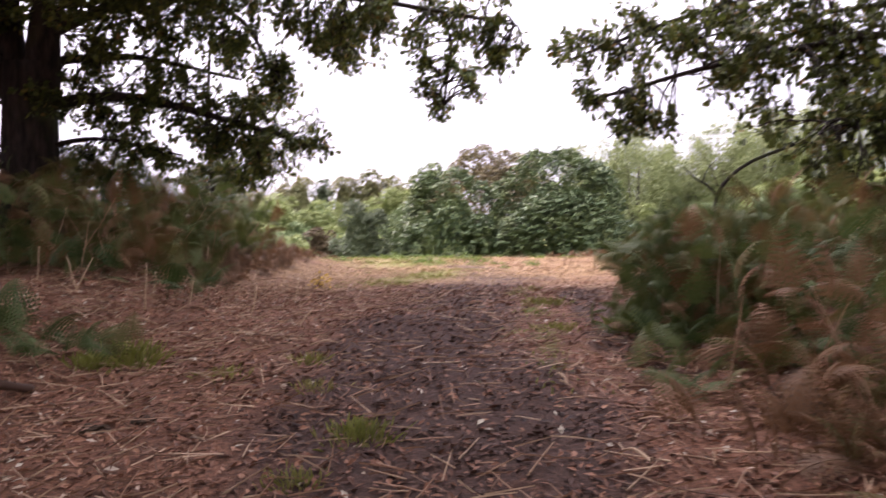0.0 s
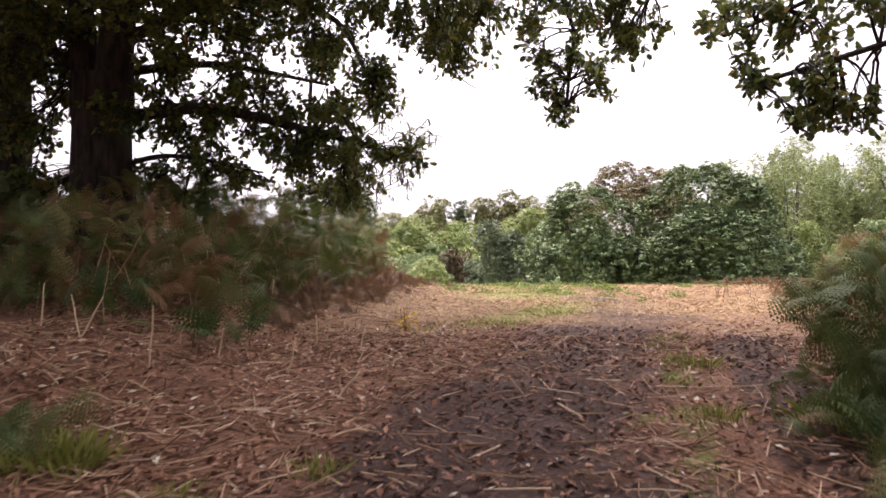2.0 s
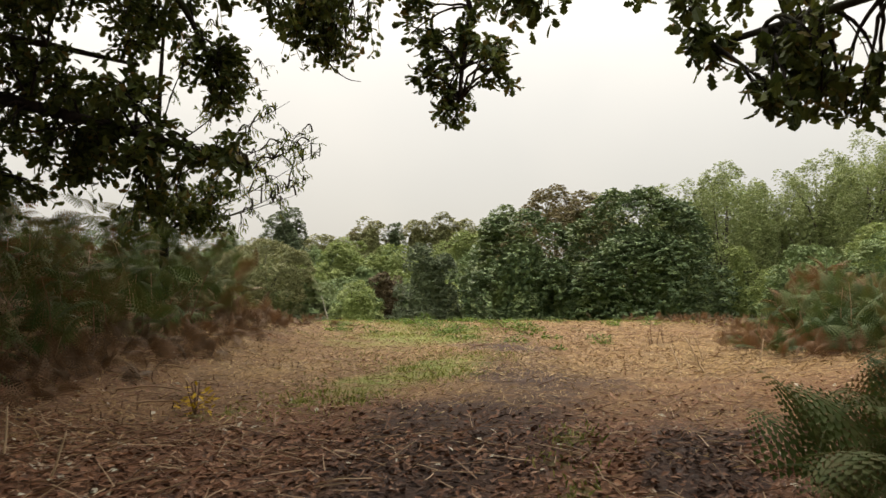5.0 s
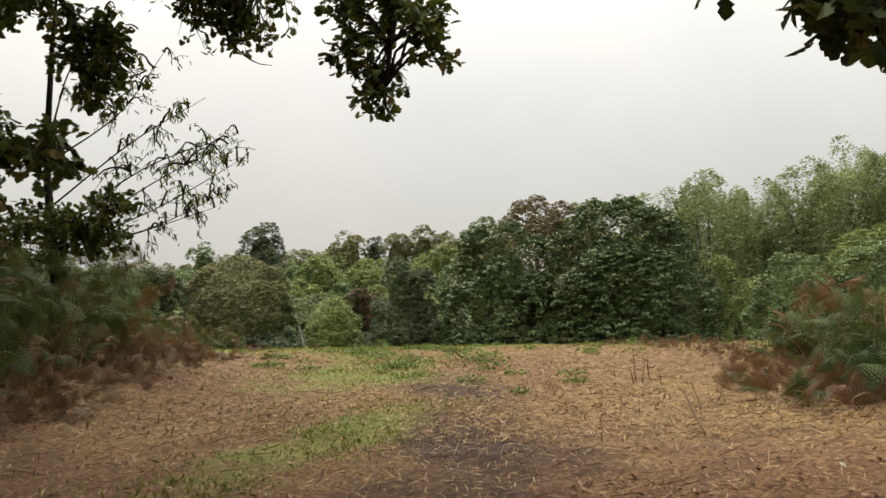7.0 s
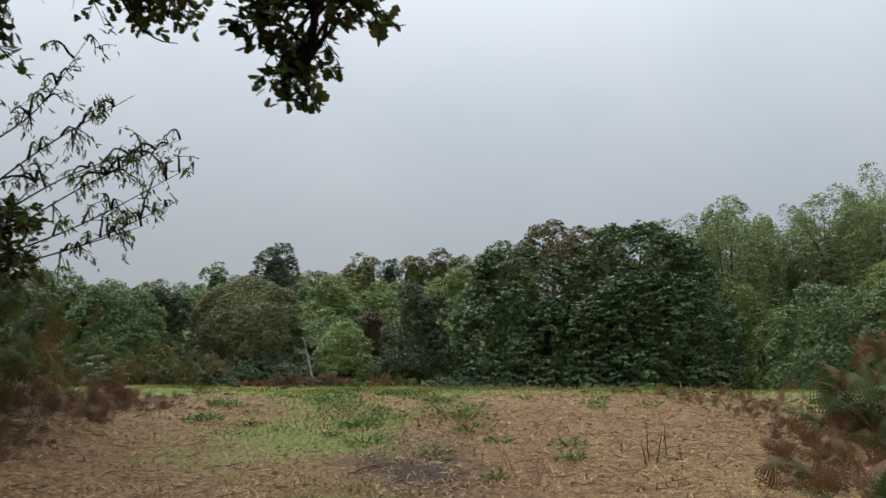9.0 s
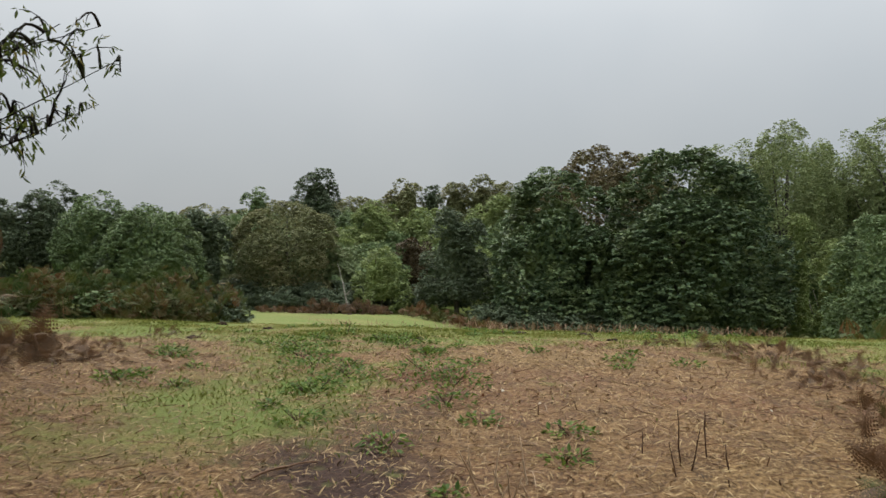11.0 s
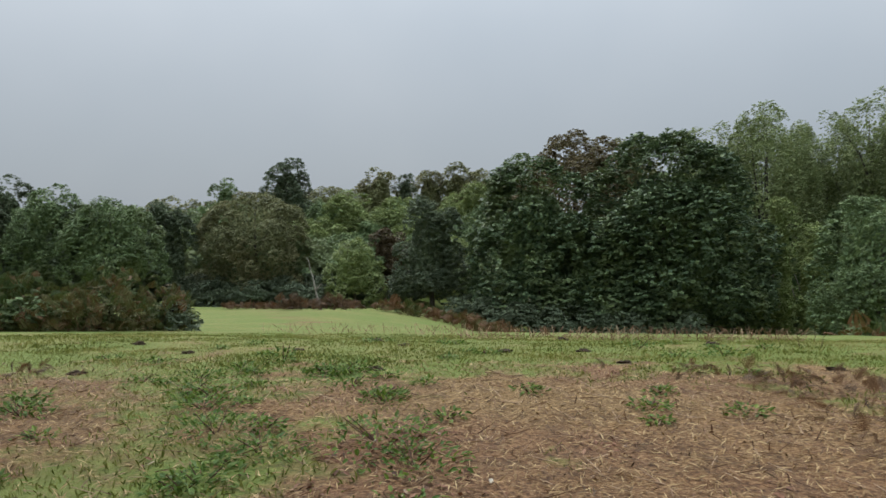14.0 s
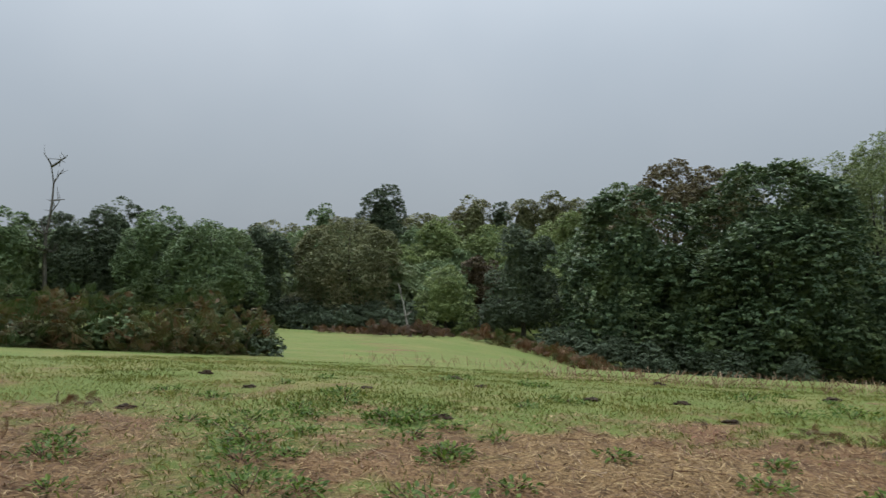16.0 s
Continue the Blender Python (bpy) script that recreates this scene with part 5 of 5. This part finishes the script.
def frond_heap(label, x, y, r, n, tone):
    """Dead fronds fallen flat over one another."""
    root = tagged(new("bracken_heap"), label, "bracken heap")
    root.location = (x, y, float(land(x, y)))
    q = np.c_[RNG.normal(x, r * 1.2, n), RNG.normal(y, r * 0.8, n)]
    z = RNG.normal(0, 1.0, (n, 3))
    z[:, 2] = np.abs(z[:, 2]) * 0.35 + 0.1
    m = frames_from(np.zeros((n, 3)), z, RNG.uniform(0, 6.28, n), RNG.uniform(0.16, 0.36, n))
    lift = land(q[:, 0], q[:, 1]) + RNG.uniform(0.02, 0.09, n) - root.location.z
    for a, (px, py), pz in zip(m, q, lift):
        ob = part_of("frond", frond_mesh(RNG.integers(0, 3), np.clip(RNG.normal(tone, 0.1), 0, 1)), root)
        ob.matrix_local = Matrix.Translation((px - x, py - y, pz)) @ Matrix.Diagonal((1, 1, 0.4, 1)) @ Matrix(a.tolist())


for x, y, r, n in [(4.1, 23.9, 0.35, 26), (4.7, 23.0, 0.4, 30), (4.3, 22.0, 0.4, 26), (3.6, 24.5, 0.3, 16), (4.9, 21.5, 0.4, 30), (-3.9, 21.2, 0.4, 22), (-4.6, 22.3, 0.35, 20), (2.9, 25.2, 0.3, 12), (-4.3, 23.9, 0.25, 10)]:
    frond_heap("heap of dead reddish-brown bracken lying on the ground", x, y, r, int(n * 1.6), 0.82)


def dry_stalk(label, x, y, h, lean, turn, r, tone, name="dry_stalk"):
    z0 = float(land(x, y)) - 0.03
    e = (lean * h * math.cos(turn), lean * h * math.sin(turn), h)
    v, p = tube(bend((0, 0, 0), e, 6, 0, 0.04), np.linspace(r, r * 0.45, 6), 5)
    ob = tagged(new(name, mesh_of(name, v, p, STEM, np.full(len(v), tone), True)), label, "stalk", "dry stalks")
    ob.location = (x, y, z0)


PALE = "thin pale dry bracken stalk standing in the litter"
for x, y, h, l, a in [(-3.1, 8.65, 0.55, 0.08, 1.5), (-2.9, 9.4, 0.3, 0.2, 0.4), (-4.0, 9.0, 0.45, 0.5, 2.6), (-4.1, 9.1, 0.4, 0.5, 0.6), (-4.6, 9.2, 0.45, 0.1, 1), (-2.05, 9.0, 0.35, 0.3, 1.2), (-1.4, 8.4, 0.2, 1.0, 0.8), (-3.4, 9.6, 0.3, 0.1, 0), (-1.9, 10.4, 0.3, 0.3, 0.9), (-3.6, 12, 0.5, 0.3, 1.6), (-2.5, 10.8, 0.35, 0.25, 2), (2.7, 15.2, 0.45, 0.6, 2.4), (2.5, 15.6, 0.3, 0.7, 2.0), (3.4, 15.7, 0.3, 0.5, 1), (2.9, 16.4, 0.35, 0.3, 2.8)]:
    dry_stalk(PALE, x, y, h, l, a, 0.011, 0.95)
for x, y in [(1.35, 18.0), (1.3, 17.85), (1.42, 17.9), (1.5, 17.7), (1.4, 17.6), (1.2, 18.2), (1.55, 18.1), (1.62, 17.8), (1.15, 18.35), (1.47, 17.55)]:
    dry_stalk("pale bent straw stalk in a loose bunch", x, y, RNG.uniform(0.15, 0.32), RNG.uniform(0.1, 0.7), RNG.uniform(0, 6.28), 0.008, 0.95, "straw_stalk")
for x, y, h in [(2.55, 18.7, 0.5), (2.6, 18.6, 0.38), (2.75, 18.9, 0.42), (2.5, 18.45, 0.3), (2.85, 18.6, 0.25), (2.3, 18.9, 0.22), (5.2, 29.5, 0.5), (5.6, 29.8, 0.35), (6.4, 33, 0.5), (3.3, 34, 0.4)]:
    dry_stalk("thin dark upright dead stalk", x, y, h * 0.85, 0.2, RNG.uniform(0, 6.28), 0.0065, 0.3, "dark_stalk")


def stick(label, x, y, length, turn, r, tone, name="fallen_stick"):
    z = float(land(x, y))
    e = np.array([math.cos(turn), math.sin(turn)]) * length
    z1 = float(land(x + e[0], y + e[1]))
    v, p = tube(bend((0, 0, 0), (e[0], e[1], z1 - z), 8, 0.03, 0.03), np.linspace(r, r * 0.5, 8), 7, 0.1)
    ob = tagged(new(name, mesh_of(name, v, p, STEM, np.full(len(v), tone), True)), label, "stick")
    ob.location = (x, y, z + r * 0.8)


stick("thick dark fallen branch lying in the bracken litter", -4.2, 5.75, 1.5, 0.05, 0.06, 0.12, "fallen_branch")
for x, y, L, a, tn in [(-3.0, 4.4, 0.5, 1.2, 0.95), (-3.2, 4.5, 0.45, 0.2, 0.9), (-2.9, 4.1, 0.5, 2.3, 0.9), (-2.4, 4.2, 0.35, 0.3, 0.85), (1.35, 4.6, 0.25, 2.0, 0.95), (1.1, 6.2, 0.2, 1.9, 0.9), (-1.6, 6.3, 0.3, 2.6, 0.95), (1.7, 5.3, 0.35, 2.5, 0.6), (-2.6, 12.6, 0.6, 0.6, 0.8), (-3.0, 13.0, 0.7, 0.4, 0.75), (-0.2, 17.8, 0.5, 0.9, 0.6), (4.6, 23.2, 0.5, 2.3, 0.9), (-1.1, 7.5, 0.3, 0.4, 0.9)]:
    stick("slender broken stick lying on the litter", x, y, L, a, 0.011, tn)


def edge_grass():
    """Withered seed heads along the brow of the field."""
    pile = Pile()
    q = np.concatenate([fill([(-1.5, 33.5), (6.5, 33.5), (7, 37.5), (-1.5, 37.5)], 480), fill([(-8, 38), (-1, 36), (-1, 42), (-8, 44)], 120)])
    for x, y in q:
        z0 = float(land(x, y)) - 0.02
        h = RNG.uniform(0.08, 0.34)
        d = RNG.normal(0, 0.15, 2)
        v, p = tube(bend((x, y, z0), (x + d[0], y + d[1], z0 + h), 3, 0, 0.05), [0.006, 0.005, 0.008], 3)
        pile.add(v, p, RNG.uniform(0.45, 1.0))
    tagged(new("withered_grass", pile.mesh("withered_grass", STEM)), "thin withered brown grass stems along the brow of the field", "grass", kind="stuff")


edge_grass()
